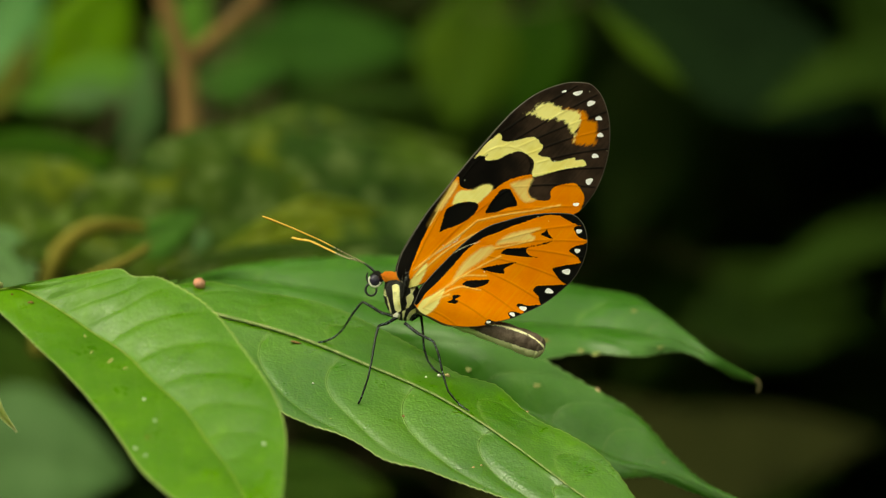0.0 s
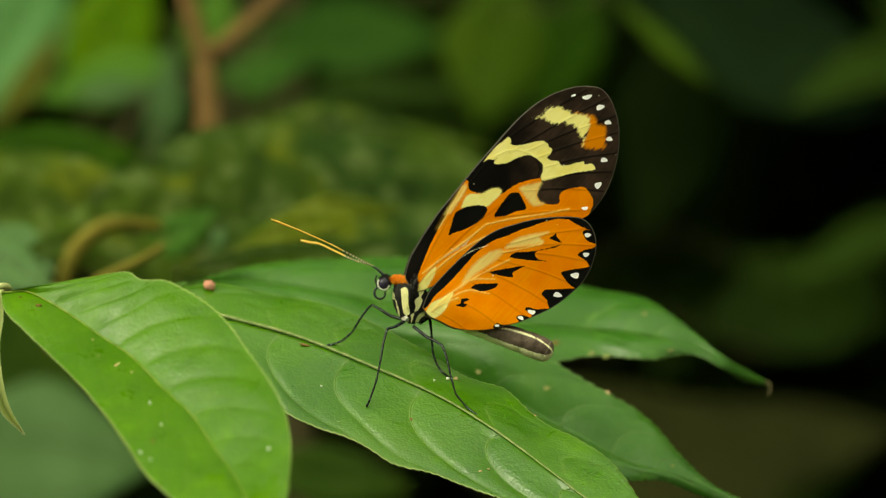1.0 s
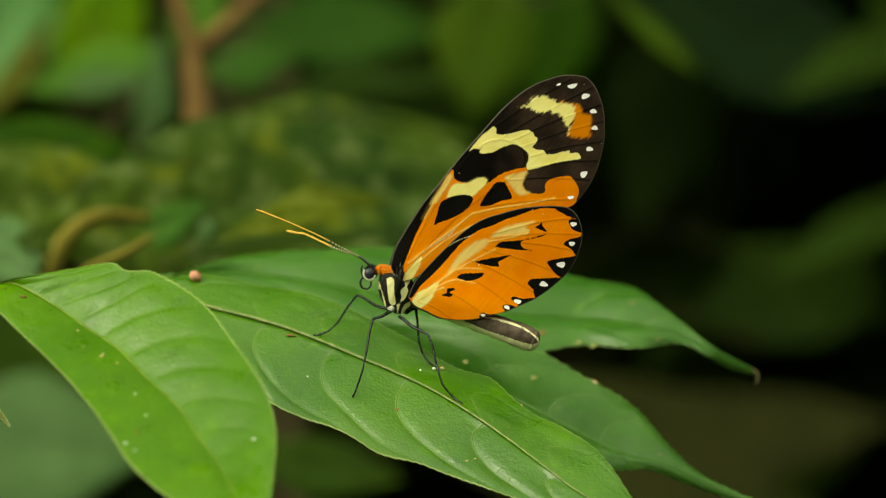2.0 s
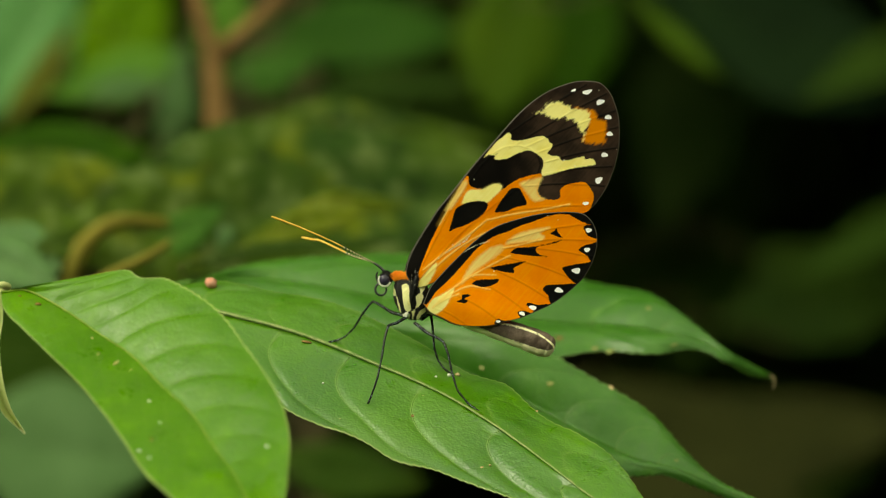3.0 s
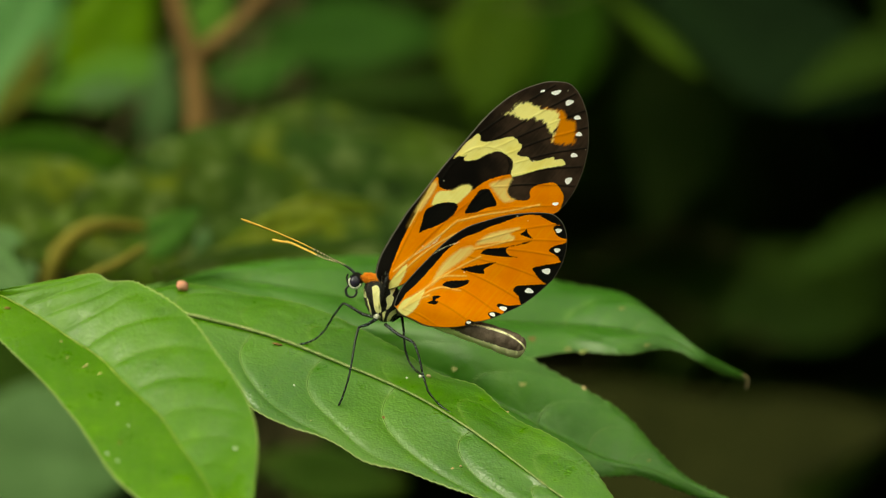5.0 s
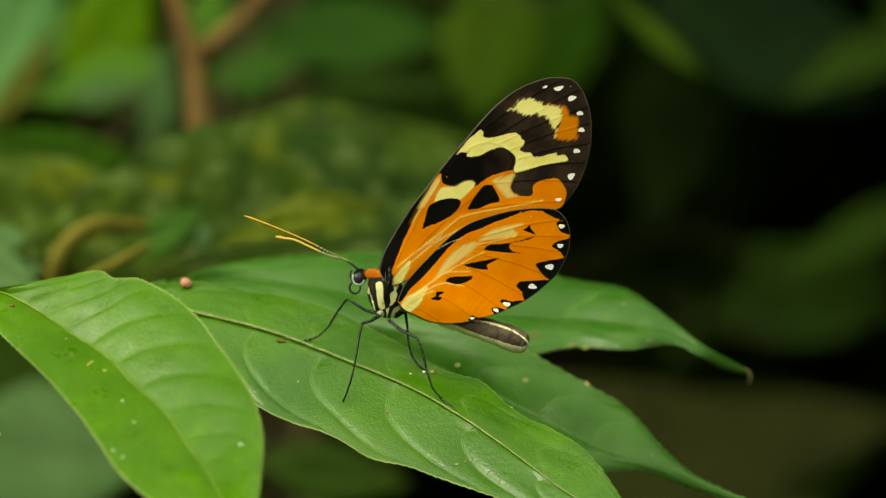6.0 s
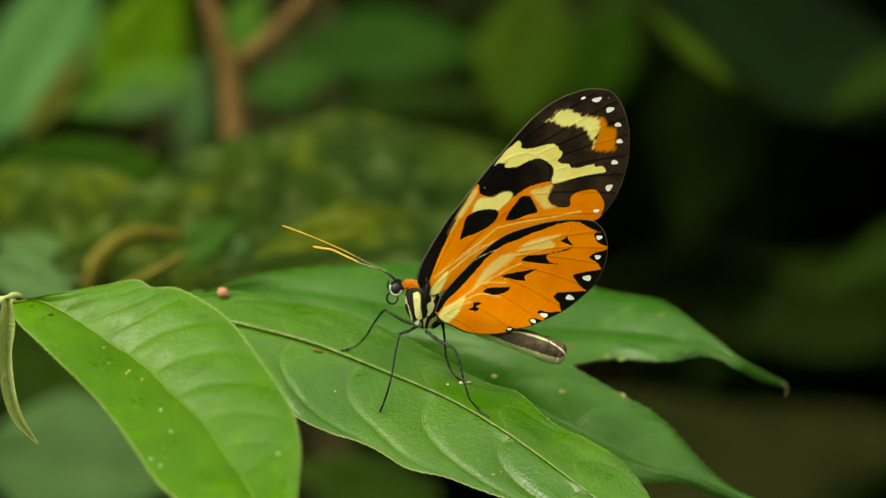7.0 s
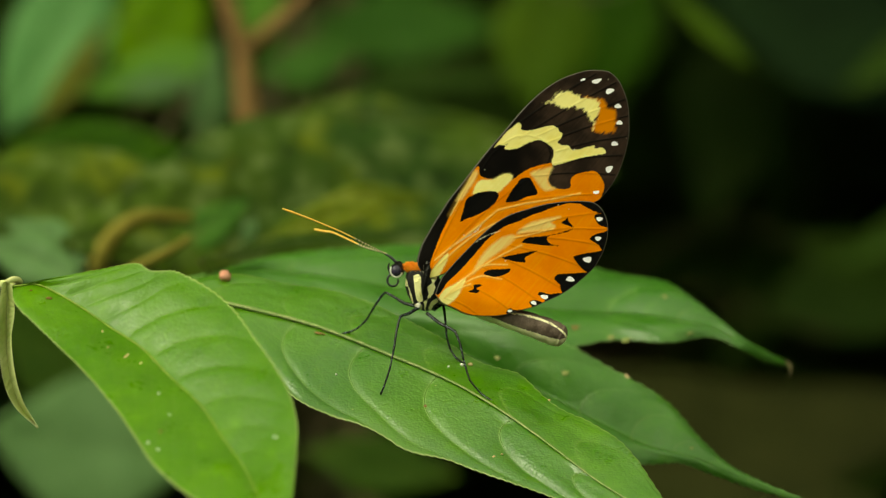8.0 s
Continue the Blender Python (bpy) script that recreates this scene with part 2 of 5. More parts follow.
def wing_material():
    """Scaled wing skin: each colour field is bounded by a distance stored on the mesh, frayed at the scale's size."""
    n = Nodes("wing_scales")
    coarse, scales = n.noise(3600.0, 2.0, 0.6), n.noise(9000.0, 3.0, 0.8)
    fray = n.math("ADD", n.math("MULTIPLY", n.math("SUBTRACT", coarse, 0.5), 0.24 * MM), n.math("MULTIPLY", n.math("SUBTRACT", scales, 0.5), 0.26 * MM))
    dust = n.noise(14000.0, 2.0)
    soft = n.noise(300.0, 3.0)
    # hair-fine streaks that run out from the wing's base
    streak_map = n.add("ShaderNodeMapping")
    streak_map.vector_type = "TEXTURE"
    streak_map.inputs["Rotation"].default_value = (0, radians(-48), 0)
    streak_map.inputs["Scale"].default_value = (1 / 160, 1 / 300, 1 / 2600)
    n.link(n.coords(), streak_map.inputs["Vector"])
    streak = n.noise(1.0, 3.0, 0.6, streak_map.outputs[0])

    combed = n.math("MULTIPLY", n.math("SUBTRACT", streak, 0.5), 0.55 * MM)

    def field(name, edge=0.04, wild=1.0, comb=0.0):
        d = n.math("ADD", n.math("ADD", n.attribute(name), n.math("MULTIPLY", fray, wild)), n.math("MULTIPLY", combed, comb))
        return n.ramp(d, -edge * MM, edge * MM, 1.0, 0.0)

    vein = n.ramp(n.attribute("vein"), 0.05 * MM, 0.20 * MM, 1.0, 0.0)
    pale_vein = n.ramp(n.attribute("pale"), 0.06 * MM, 0.17 * MM, 1.0, 0.0)
    brown = n.mix(n.ramp(n.attribute("distal"), 0.0, 1.0), (0.002, 0.0013, 0.001), (0.014, 0.0085, 0.006))
    brown = n.mix(n.math("MULTIPLY", n.ramp(n.math("ADD", n.math("MULTIPLY", streak, 0.25), n.math("MULTIPLY", soft, 0.75)), 0.36, 0.66, 0.0, 0.9), n.ramp(n.attribute("distal"), 0.0, 0.8, 0.04, 1.0)), brown, (0.046, 0.027, 0.019))
    brown = n.mix(n.math("MULTIPLY", vein, 0.85), brown, (0.003, 0.0025, 0.002))
    orange = n.mix(n.ramp(soft, 0.3, 0.75), (0.75, 0.192, 0.001), (0.83, 0.250, 0.003))
    orange = n.mix(n.ramp(streak, 0.45, 0.8, 0.0, 0.35), orange, (0.80, 0.34, 0.02))
    orange = n.mix(n.ramp(scales, 0.5, 0.8, 0.0, 0.25), orange, (0.55, 0.12, 0.001))
    orange = n.mix(n.math("MULTIPLY", vein, 0.22), orange, (0.26, 0.075, 0.003))
    yellow = n.mix(n.ramp(n.math("ADD", n.math("MULTIPLY", streak, 0.4), n.math("MULTIPLY", soft, 0.6)), 0.3, 0.7), (0.84, 0.72, 0.22), (0.92, 0.84, 0.36))
    yellow = n.mix(n.ramp(scales, 0.55, 0.85, 0.0, 0.3), yellow, (0.6, 0.42, 0.06))
    c = n.mix(field("orange"), brown, orange)
    c = n.mix(field("apex", 0.3, 1.8, 2.5), c, (0.64, 0.20, 0.006))
    c = n.mix(n.math("MULTIPLY", field("tawny", 0.3, 1.5), n.ramp(streak, 0.25, 0.7, 0.7, 1.0)), c, (0.80, 0.62, 0.22))
    c = n.mix(field("fringe", 0.22, 2.6, 2.6), c, yellow)
    c = n.mix(field("yellow", 0.06, 1.0, 0.5), c, yellow)
    halo = n.ramp(n.attribute("pale"), 0.05 * MM, 0.7 * MM, 0.2, 0.0)
    c = n.mix(n.math("MULTIPLY", halo, n.ramp(streak, 0.3, 0.65, 0.5, 1.0)), c, (0.88, 0.50, 0.08))
    c = n.mix(n.math("MULTIPLY", pale_vein, n.ramp(streak, 0.3, 0.6, 0.3, 0.7)), c, (0.90, 0.62, 0.18))
    c = n.mix(field("black"), c, n.mix(n.ramp(streak, 0.4, 0.8), (0.0015, 0.0015, 0.0015), (0.006, 0.005, 0.004)))
    thread = n.math("MULTIPLY", n.ramp(n.attribute("thread"), 0.04 * MM, 0.13 * MM, 1.0, 0.0), n.ramp(coarse, 0.42, 0.56))
    c = n.mix(n.math("MULTIPLY", thread, 0.75), c, (0.80, 0.72, 0.55))
    strewn = n.add("ShaderNodeTexVoronoi", Scale=620.0)
    n.link(n.coords(), strewn.inputs["Vector"])
    lone = n.math("MULTIPLY", n.ramp(strewn.outputs["Distance"], 0.05, 0.09, 1.0, 0.0), n.ramp(n.noise(260.0, 2.0), 0.54, 0.62))
    c = n.mix(n.math("MULTIPLY", lone, 0.8), c, (0.85, 0.80, 0.62))
    dots = n.ramp(n.math("ADD", n.attribute("white"), n.math("MULTIPLY", fray, 0.45)), -0.03 * MM, 0.03 * MM, 1.0, 0.0)
    c = n.mix(dots, c, (0.95, 0.93, 1.0))
    c = n.mix(n.ramp(n.attribute("rim"), 0.03 * MM, 0.16 * MM, 0.8, 0.0), c, (0.12, 0.11, 0.095))
    height = n.math("ADD", n.math("ADD", n.math("MULTIPLY", scales, 0.5), n.math("MULTIPLY", streak, 0.25)), n.math("MULTIPLY", n.math("ADD", vein, pale_vein), 1.0))
    n.bump(height, 0.4, 0.00006)
    mat = n.done(c, n.ramp(soft, 0.3, 0.7, 0.5, 0.65), 0.06)
    n.translucent(c, 0.16)
    return mat


def body_material(name, a, b, pale, fray=0.3):
    n = Nodes(name)
    big, fine = n.noise(700.0, 3.0), n.noise(4200.0, 3.0)
    d = n.math("ADD", n.attribute("stripe"), n.math("MULTIPLY", n.math("SUBTRACT", fine, 0.5), fray * MM))
    c = n.mix(n.ramp(n.math("ADD", big, n.math("MULTIPLY", fine, 0.3)), 0.4, 0.85), a, b)
    c = n.mix(n.ramp(d, -0.05 * MM, 0.05 * MM, 1.0, 0.0), c, pale)
    n.bump(fine, 0.7, 0.00012)
    return n.done(c, 0.6, 0.25)


def leg_material():
    """Black chitin strewn with pale scales; their bluish colour also paints in the legs' highlights."""
    n = Nodes("leg_skin")
    fine = n.noise(5200.0, 2.0, 0.6)
    c = n.mix(n.ramp(fine, 0.57, 0.66, 0.0, 0.8), (0.0015, 0.002, 0.003), (0.19, 0.26, 0.32))
    n.bump(fine, 0.8, 0.0001)
    return n.done(c, 0.25, 0.3)


BODY_BLACK = body_material("body_black", (0.004, 0.004, 0.004), (0.014, 0.012, 0.011), (0.92, 0.87, 0.46))
BODY_BROWN = body_material("body_brown", (0.055, 0.036, 0.028), (0.150, 0.108, 0.088), (0.94, 0.89, 0.60), 0.5)
WING = wing_material()
HAIR_BLACK = plain_material("hair_black", (0.003, 0.003, 0.003), (0.010, 0.009, 0.009), 1500.0, 0.55, 0.8, 0.0002)
HAIR_YELLOW = plain_material("hair_yellow", (0.95, 0.90, 0.46), (0.97, 0.95, 0.62), 1800.0, 0.7, 0.8, 0.0002)
HAIR_WHITE = plain_material("hair_white", (0.75, 0.73, 0.64), (0.88, 0.86, 0.8), 1800.0, 0.6, 0.8, 0.0002)
HAIR_ORANGE = plain_material("hair_orange", (0.85, 0.21, 0.004), (0.90, 0.31, 0.012), 1500.0, 0.65, 0.8, 0.0002)
EYE = plain_material("eye_facets", (0.010, 0.009, 0.020), (0.045, 0.038, 0.075), 1400.0, 0.14, 0.5, 0.00005, 0.4)
CHITIN = plain_material("chitin", (0.005, 0.006, 0.008), (0.018, 0.022, 0.030), 1300.0, 0.33, 0.6, 0.0001, 0.6)
LEG_SKIN = leg_material()
FEELER_TIP = plain_material("feeler_tip", (0.80, 0.42, 0.05), (0.88, 0.56, 0.12), 1200.0, 0.5, 0.4, 0.0001)
FEELER_RING = plain_material("feeler_ring", (0.5, 0.42, 0.22), (0.7, 0.6, 0.35), 1200.0, 0.5, 0.4, 0.0001)
CRUMB = plain_material("crumb", (0.35, 0.22, 0.09), (0.6, 0.48, 0.28), 1500.0, 0.8)
CRUMB_WHITE = plain_material("crumb_white", (0.7, 0.7, 0.62), (0.85, 0.85, 0.8), 1500.0, 0.7)
SPOT = plain_material("dry_spot", (0.16, 0.20, 0.045), (0.26, 0.25, 0.09), 900.0, 0.7)
CRUMB_RED = plain_material("crumb_red", (0.52, 0.20, 0.13), (0.60, 0.30, 0.22), 900.0, 0.7)


# ---------------------------------------------------------------- shapes
def mesh_of(name, verts, faces, material, smooth=True):
    me = bpy.data.meshes.new(name)
    me.from_pydata([tuple(v) for v in verts], [], faces)
    me.materials.append(material)
    if smooth:
        me.polygons.foreach_set("use_smooth", [True] * len(me.polygons))
    me.update()
    return me


def part(name, me, parent, label=""):
    """Links a mesh as one object under a thing or a part."""
    ob = new(name, me)
    ob.parent = parent
    return tagged(ob, label)


def empty(name, m=None):
    ob = new(name)
    ob.empty_display_size = 0.01
    if m is not None:
        ob.matrix_world = m
    return ob


def spline(points, n):
    """Catmull-Rom through the points at n even steps."""
    p = np.array(points, float)
    p = np.vstack([2 * p[0] - p[1], p, 2 * p[-1] - p[-2]])
    u = np.linspace(0, len(p) - 3, n)
    i = np.minimum(u.astype(int), len(p) - 4)
    f = (u - i)[:, None]
    a, b, c, d = p[i], p[i + 1], p[i + 2], p[i + 3]
    return 0.5 * (2 * b + (c - a) * f + (2 * a - 5 * b + 4 * c - d) * f**2 + (3 * b - a - 3 * c + d) * f**3)


def straight(points, n):
    """The points joined by straight runs of n steps each."""
    p = np.array(points, float)
    u = np.linspace(0, len(p) - 1, n * (len(p) - 1) + 1)
    i = np.minimum(u.astype(int), len(p) - 2)
    return p[i] + (p[i + 1] - p[i]) * (u - i)[:, None]


def tube_data(path, radii, sides=8, squash=1.0):
    """A round rod along a path, closed at both ends."""
    path = np.array(path, float)
    radii = np.broadcast_to(np.array(radii, float), (len(path),))
    verts, faces = [], []
    tangents = np.gradient(path, axis=0)
    up = Vector((0.13, 0.31, 0.94))
    for p, t, r in zip(path, tangents, radii):
        t = Vector(t).normalized()
        s = t.cross(up).normalized()
        up = s.cross(t).normalized()
        for k in range(sides):
            a = 2 * math.pi * k / sides
            verts.append(np.array(p) + r * (math.cos(a) * np.array(s) + squash * math.sin(a) * np.array(up)))
    n = len(path)
    for i in range(n - 1):
        for k in range(sides):
            a, b = i * sides + k, i * sides + (k + 1) % sides
            faces.append((a, b, b + sides, a + sides))
    faces.append(tuple(reversed(range(sides))))
    faces.append(tuple(range((n - 1) * sides, n * sides)))
    return verts, faces


def tube(name, path, radii, material, sides=8, squash=1.0):
    v, f = tube_data(path, radii, sides, squash)
    return mesh_of(name, v, f, material)


def blob(name, center, radii, material, rings=14, sides=18, turn=0.0, rough=0.0, seed=0):
    """A lumpy rounded body; turn leans it in its own upright plane."""
    verts, faces = [], []
    c, s = math.cos(radians(turn)), math.sin(radians(turn))
    for i in range(rings + 1):
        a = math.pi * i / rings
        for k in range(sides):
            b = 2 * math.pi * k / sides
            d = Vector((math.cos(a), math.sin(a) * math.cos(b), math.sin(a) * math.sin(b)))
            r = 1 + rough * noise.noise(d * 3 + Vector((seed, 0, 0)))
            x, y, z = d.x * radii[0] * r, d.y * radii[1] * r, d.z * radii[2] * r
            verts.append((center[0] + c * x - s * z, center[1] + y, center[2] + s * x + c * z))
    for i in range(rings):
        for k in range(sides):
            a, b = i * sides + k, i * sides + (k + 1) % sides
            faces.append((a, a + sides, b + sides, b))
    return mesh_of(name, verts, faces, material)


# ---------------------------------------------------------------- leaves
SURFACES = []


def leaf_surface(near, mid, far, along, across, veins, sweep, bulge, quilt, teeth, tooth, seed, bend, smooth_near=1.0, smooth_far=1.0, phase=0.0, fade=0.0, dip=0.0):
    """Points, faces and vein marks of a leaf blade between two margins and a midrib, all in metres."""
    N, M, F = (spline(c, along) * MM for c in (near, mid, far))
    s = np.linspace(0, 1, along)
    length = np.linalg.norm(np.diff(M, axis=0), axis=1).sum()
    ws = np.linspace(-1, 1, 2 * across + 1)
    ws = np.sign(ws) * (1 - (1 - np.abs(ws)) ** 1.25)
    tangent = np.gradient(M, axis=0)
    tangent /= np.linalg.norm(tangent, axis=1)[:, None] + 1e-12
    side = F - N
    normal = np.cross(side, tangent)
    normal /= np.linalg.norm(normal, axis=1)[:, None] + 1e-12
    if normal[:, 2].mean() * 0.8 - normal[:, 1].mean() * 0.6 < 0:
        normal = -normal
    wide = np.linalg.norm(side, axis=1)
    grid = np.zeros((along, len(ws), 3))
    marks = np.zeros((along, len(ws)))
    uneven = np.array([0.55 + 0.9 * abs(noise.noise(Vector((k * 1.7, seed * 2.3, 0.4)))) for k in range(int(veins) + 12)])
    for j, w in enumerate(ws):
        edge = F if w >= 0 else N
        a = abs(w)
        reach = edge - M
        saw = (s * teeth + seed) % 1.0
        out = 1 + (tooth * MM / (np.linalg.norm(reach, axis=1) + 1e-4)) * (saw - 0.5) * a**12
        p = M + reach * (a * out)[:, None]
        q = s * veins - phase - sweep * a**bend + dip * 4 * a * (1 - a)
        f = q - np.floor(q)
        panel = uneven[np.clip(np.floor(q).astype(int) + 6, 0, len(uneven) - 1)]
        pucker = (panel * (0.35 - np.abs(2 * f**0.8 - 1) ** 2.6 + 0.65) - 0.65) * (1 - fade * s) * quilt * MM * (1 - a**6) * np.minimum(wide / (6 * MM), 1) * np.minimum(a * 8, 1) * (smooth_near if w < 0 else smooth_far)
        lift = bulge * MM * 4 * a * (1 - a) * np.minimum(wide / (10 * MM), 1)
        wave = np.array([noise.noise(Vector((x * 7, w * 1.7, seed * 3.1))) for x in s]) * 0.5 * MM * a * np.minimum(wide / (14 * MM), 1)
        ripple = np.array([noise.noise(Vector((x * 26, w * 4, seed * 5.7))) for x in s]) * 0.10 * MM * (0.3 + a) * np.minimum(wide / (14 * MM), 1)
        grid[:, j] = p + normal * (pucker + lift + wave + ripple)[:, None]
        marks[:, j] = q - np.round(q)
    return grid, marks, ws, normal


def leaf(name, parent, near, mid, far, material, rib, along=170, across=26, veins=13, sweep=2.0, bulge=1.2, quilt=0.28, teeth=46, tooth=0.3, seed=1, rib_r=0.5, side_veins=True, label="", bend=1.4, smooth_near=1.0, smooth_far=1.0, vein_r=0.12, near_veins=True, far_veins=True, phase=0.0, fade=0.0, dip=0.0):
    """A leaf: blade with relief, a tapered midrib and its side veins as pieces of their own."""
    grid, marks, ws, normal = leaf_surface(near, mid, far, along, across, veins, sweep, bulge, quilt, teeth, tooth, seed, bend, smooth_near, smooth_far, phase, fade, dip)
    n, m = grid.shape[:2]
    under = grid - normal[:, None, :] * 0.16 * MM
    verts = np.vstack([grid.reshape(-1, 3), under.reshape(-1, 3)])
    faces = []
    k = n * m
    for i in range(n - 1):
        for j in range(m - 1):
            a = i * m + j
            faces.append((a, a + 1, a + m + 1, a + m))
            faces.append((k + a, k + a + m, k + a + m + 1, k + a + 1))
        a, b = i * m, i * m + m - 1
        faces.append((a, a + m, k + a + m, k + a))
        faces.append((b, k + b, k + b + m, b + m))
    faces.append(tuple(range(m)) + tuple(reversed(range(k, k + m))))
    me = mesh_of(name, verts, faces[:-1], material)
    for key, values in (("side", marks), ("rim", np.broadcast_to(np.abs(ws), (n, m)))):
        layer = me.attributes.new(key, "FLOAT", "POINT")
        layer.data.foreach_set("value", np.concatenate([values.ravel()] * 2).astype(np.float32))
    blade = part(name, me, parent, label)
    SURFACES.append((grid, normal, blade))
    c = across
    r = np.linspace(1, 0.22, n) * rib_r * MM
    part("midrib", tube("midrib", grid[:, c] + normal * (0.09 * MM), r, rib, 12, 0.26 + 0.26 * rib_r), blade)
    if side_veins:
        for v in range(1, int(veins)):
            for sign in [k for k, shown in ((-1, near_veins), (1, far_veins)) if shown]:
                path = []
                for j in range(0, across - 1):
                    a = abs(ws[c + sign * j])
                    t = (v + phase + sweep * a**bend - dip * 4 * a * (1 - a)) / veins
                    if t > 0.985:
                        break
                    i = t * (n - 1)
                    i0 = int(i)
                    col = c + sign * j
                    path.append(grid[i0, col] * (1 - i + i0) + grid[i0 + 1, col] * (i - i0) + normal[i0] * -0.02 * MM)
                if len(path) > 6:
                    part("side_vein", tube("side_vein", path, np.linspace(vein_r, vein_r * 0.4, len(path)) * MM, material, 5, 0.7), blade)
    return blade


# ---------------------------------------------------------------- forest round about
def ground():
    """One sheet of dark soil that reaches the horizon."""
    verts, faces = [], []
    rad = [0, 0.5, 1, 2, 3, 5, 8, 15, 40, 150, 600]
    verts.append((0, 0, 0))
    for r in rad[1:]:
        for k in range(32):
            a = k * math.pi / 16
            x, y = r * math.cos(a), r * math.sin(a)
            verts.append((x, y, 0.06 * noise.noise(Vector((x, y, 0))) if r < 15 else 0))
    for k in range(32):
        faces.append((0, 1 + k, 1 + (k + 1) % 32))
    for i in range(len(rad) - 2):
        for k in range(32):
            a, b = 1 + i * 32 + k, 1 + i * 32 + (k + 1) % 32
            faces.append((a, a + 32, b + 32, b))
    tagged(new("ground", mesh_of("ground", verts, faces, SOIL)), "dark moist forest soil under the shrubs", "ground", kind="structure")


def small_leaf(verts, faces, base, way, up, length, width):
    """Appends one folded, pointed leaf to a shared mesh."""
    s = way.cross(up).normalized()
    u = s.cross(way).normalized()
    k = len(verts)
    for f, w in ((0.0, 0.05), (0.25, 0.8), (0.5, 1.0), (0.75, 0.62), (1.0, 0.03)):
        c = base + way * (length * f) - u * (length * 0.25 * f * f)
        for side in (-1, 0, 1):
            verts.append(tuple(c + s * (side * width * w) + u * (abs(side) * width * w * 0.25)))
    for i in range(4):
        for j in range(2):
            a = k + i * 3 + j
            faces.append((a, a + 1, a + 4, a + 3))


def thicket(name, count, box, size, seed, label, material):
    """A mass of leaves that nobody could count."""
    rng = random.Random(seed)
    verts, faces = [], []
    mounds = [(Vector([rng.uniform(a, b) for a, b in box]), rng.uniform(0.16, 0.34)) for _ in range(26)]
    made = 0
    while made < count:
        base = Vector([rng.uniform(a, b) for a, b in box])
        if not any((base - c).length < r for c, r in mounds):
            continue
        made += 1
        way = Vector((rng.uniform(-1, 1), rng.uniform(-1, 0.6), rng.uniform(-0.9, 0.5))).normalized()
        size_now = rng.uniform(*size)
        small_leaf(verts, faces, base, way, Vector((rng.uniform(-0.3, 0.3), rng.uniform(-0.3, 0.3), 1)), size_now, size_now * rng.uniform(0.17, 0.28))
    return tagged(new(name, mesh_of(name, verts, faces, material)), label, "foliage", kind="stuff")


def forest_wall():
    """The trees that ring the small clearing, with the sky open above it; mostly unseen, they block the low sky."""
    verts, faces = [], []
    rings, sides = 16, 60
    for i in range(rings + 1):
        e = radians(-4 + 48 * i / rings)
        for k in range(sides):
            a = 2 * math.pi * k / sides
            r = 2.6 + 0.5 * noise.noise(Vector((3 * math.cos(a), 3 * math.sin(a), 5 * e))) + 0.12 * noise.noise(Vector((11 * math.cos(a), 11 * math.sin(a), 17 * e)))
            verts.append((r * math.cos(a) * math.cos(e), r * math.sin(a) * math.cos(e), (r + 0.25 * math.sin(9 * a) * (i / rings)) * math.sin(e)))
    for i in range(rings):
        for k in range(sides):
            a, b = i * sides + k, i * sides + (k + 1) % sides
            faces.append((a, b, b + sides, a + sides))
    tagged(new("backdrop", mesh_of("backdrop", verts, faces, THICKET)), "wall of forest foliage around the clearing, shade put into its dark colour", "forest", kind="structure")
    # leaves that stand out from the wall
    rng = random.Random(9)
    leaf_verts, leaf_faces = [], []
    for k in range(13000):
        p = Vector(verts[rng.randrange(len(verts))])
        outside = k % 2 == 1
        base = p * (rng.uniform(1.0, 1.08) if outside else rng.uniform(0.9, 1.0)) + Vector((rng.uniform(-0.15, 0.15), rng.uniform(-0.15, 0.15), rng.uniform(-0.1, 0.1)))
        way = (p.normalized() * (1 if outside else -1) + Vector((rng.uniform(-0.8, 0.8), rng.uniform(-0.8, 0.8), rng.uniform(-0.8, 0.3)))).normalized()
        size = rng.uniform(0.09, 0.2)
        small_leaf(leaf_verts, leaf_faces, base, way, Vector((rng.uniform(-0.3, 0.3), rng.uniform(-0.3, 0.3), 1)), size, size * rng.uniform(0.18, 0.3))
    tagged(new("forest_foliage", mesh_of("forest_foliage", leaf_verts, leaf_faces, BACKGROUND["dark"])), "forest leaves around the clearing, coloured dark to stand for shade", "foliage", kind="stuff")


ground()
forest_wall()
# undergrowth takes the darkened leaf colour to deepen its shade
thicket("undergrowth", 5000, ((0.0, 1.1), (0.55, 1.4), (0.0, 1.2)), (0.06, 0.16), 3, "dense undergrowth leaves, deep shade put into their dark colour", BACKGROUND["dark"])
thicket("undergrowth", 4000, ((-1.2, 0.1), (1.0, 1.8), (0.0, 1.2)), (0.06, 0.16), 5, "dense undergrowth leaves, deep shade put into their dark colour", BACKGROUND["dark"])
# added leaf mass above the view, only there to block the sky
thicket("unseen_shade_canopy", 5200, ((-1.1, 1.1), (0.48, 1.7), (1.02, 1.75)), (0.07, 0.16), 4, "unseen canopy leaves added to block skylight from behind", BACKGROUND["dark"])



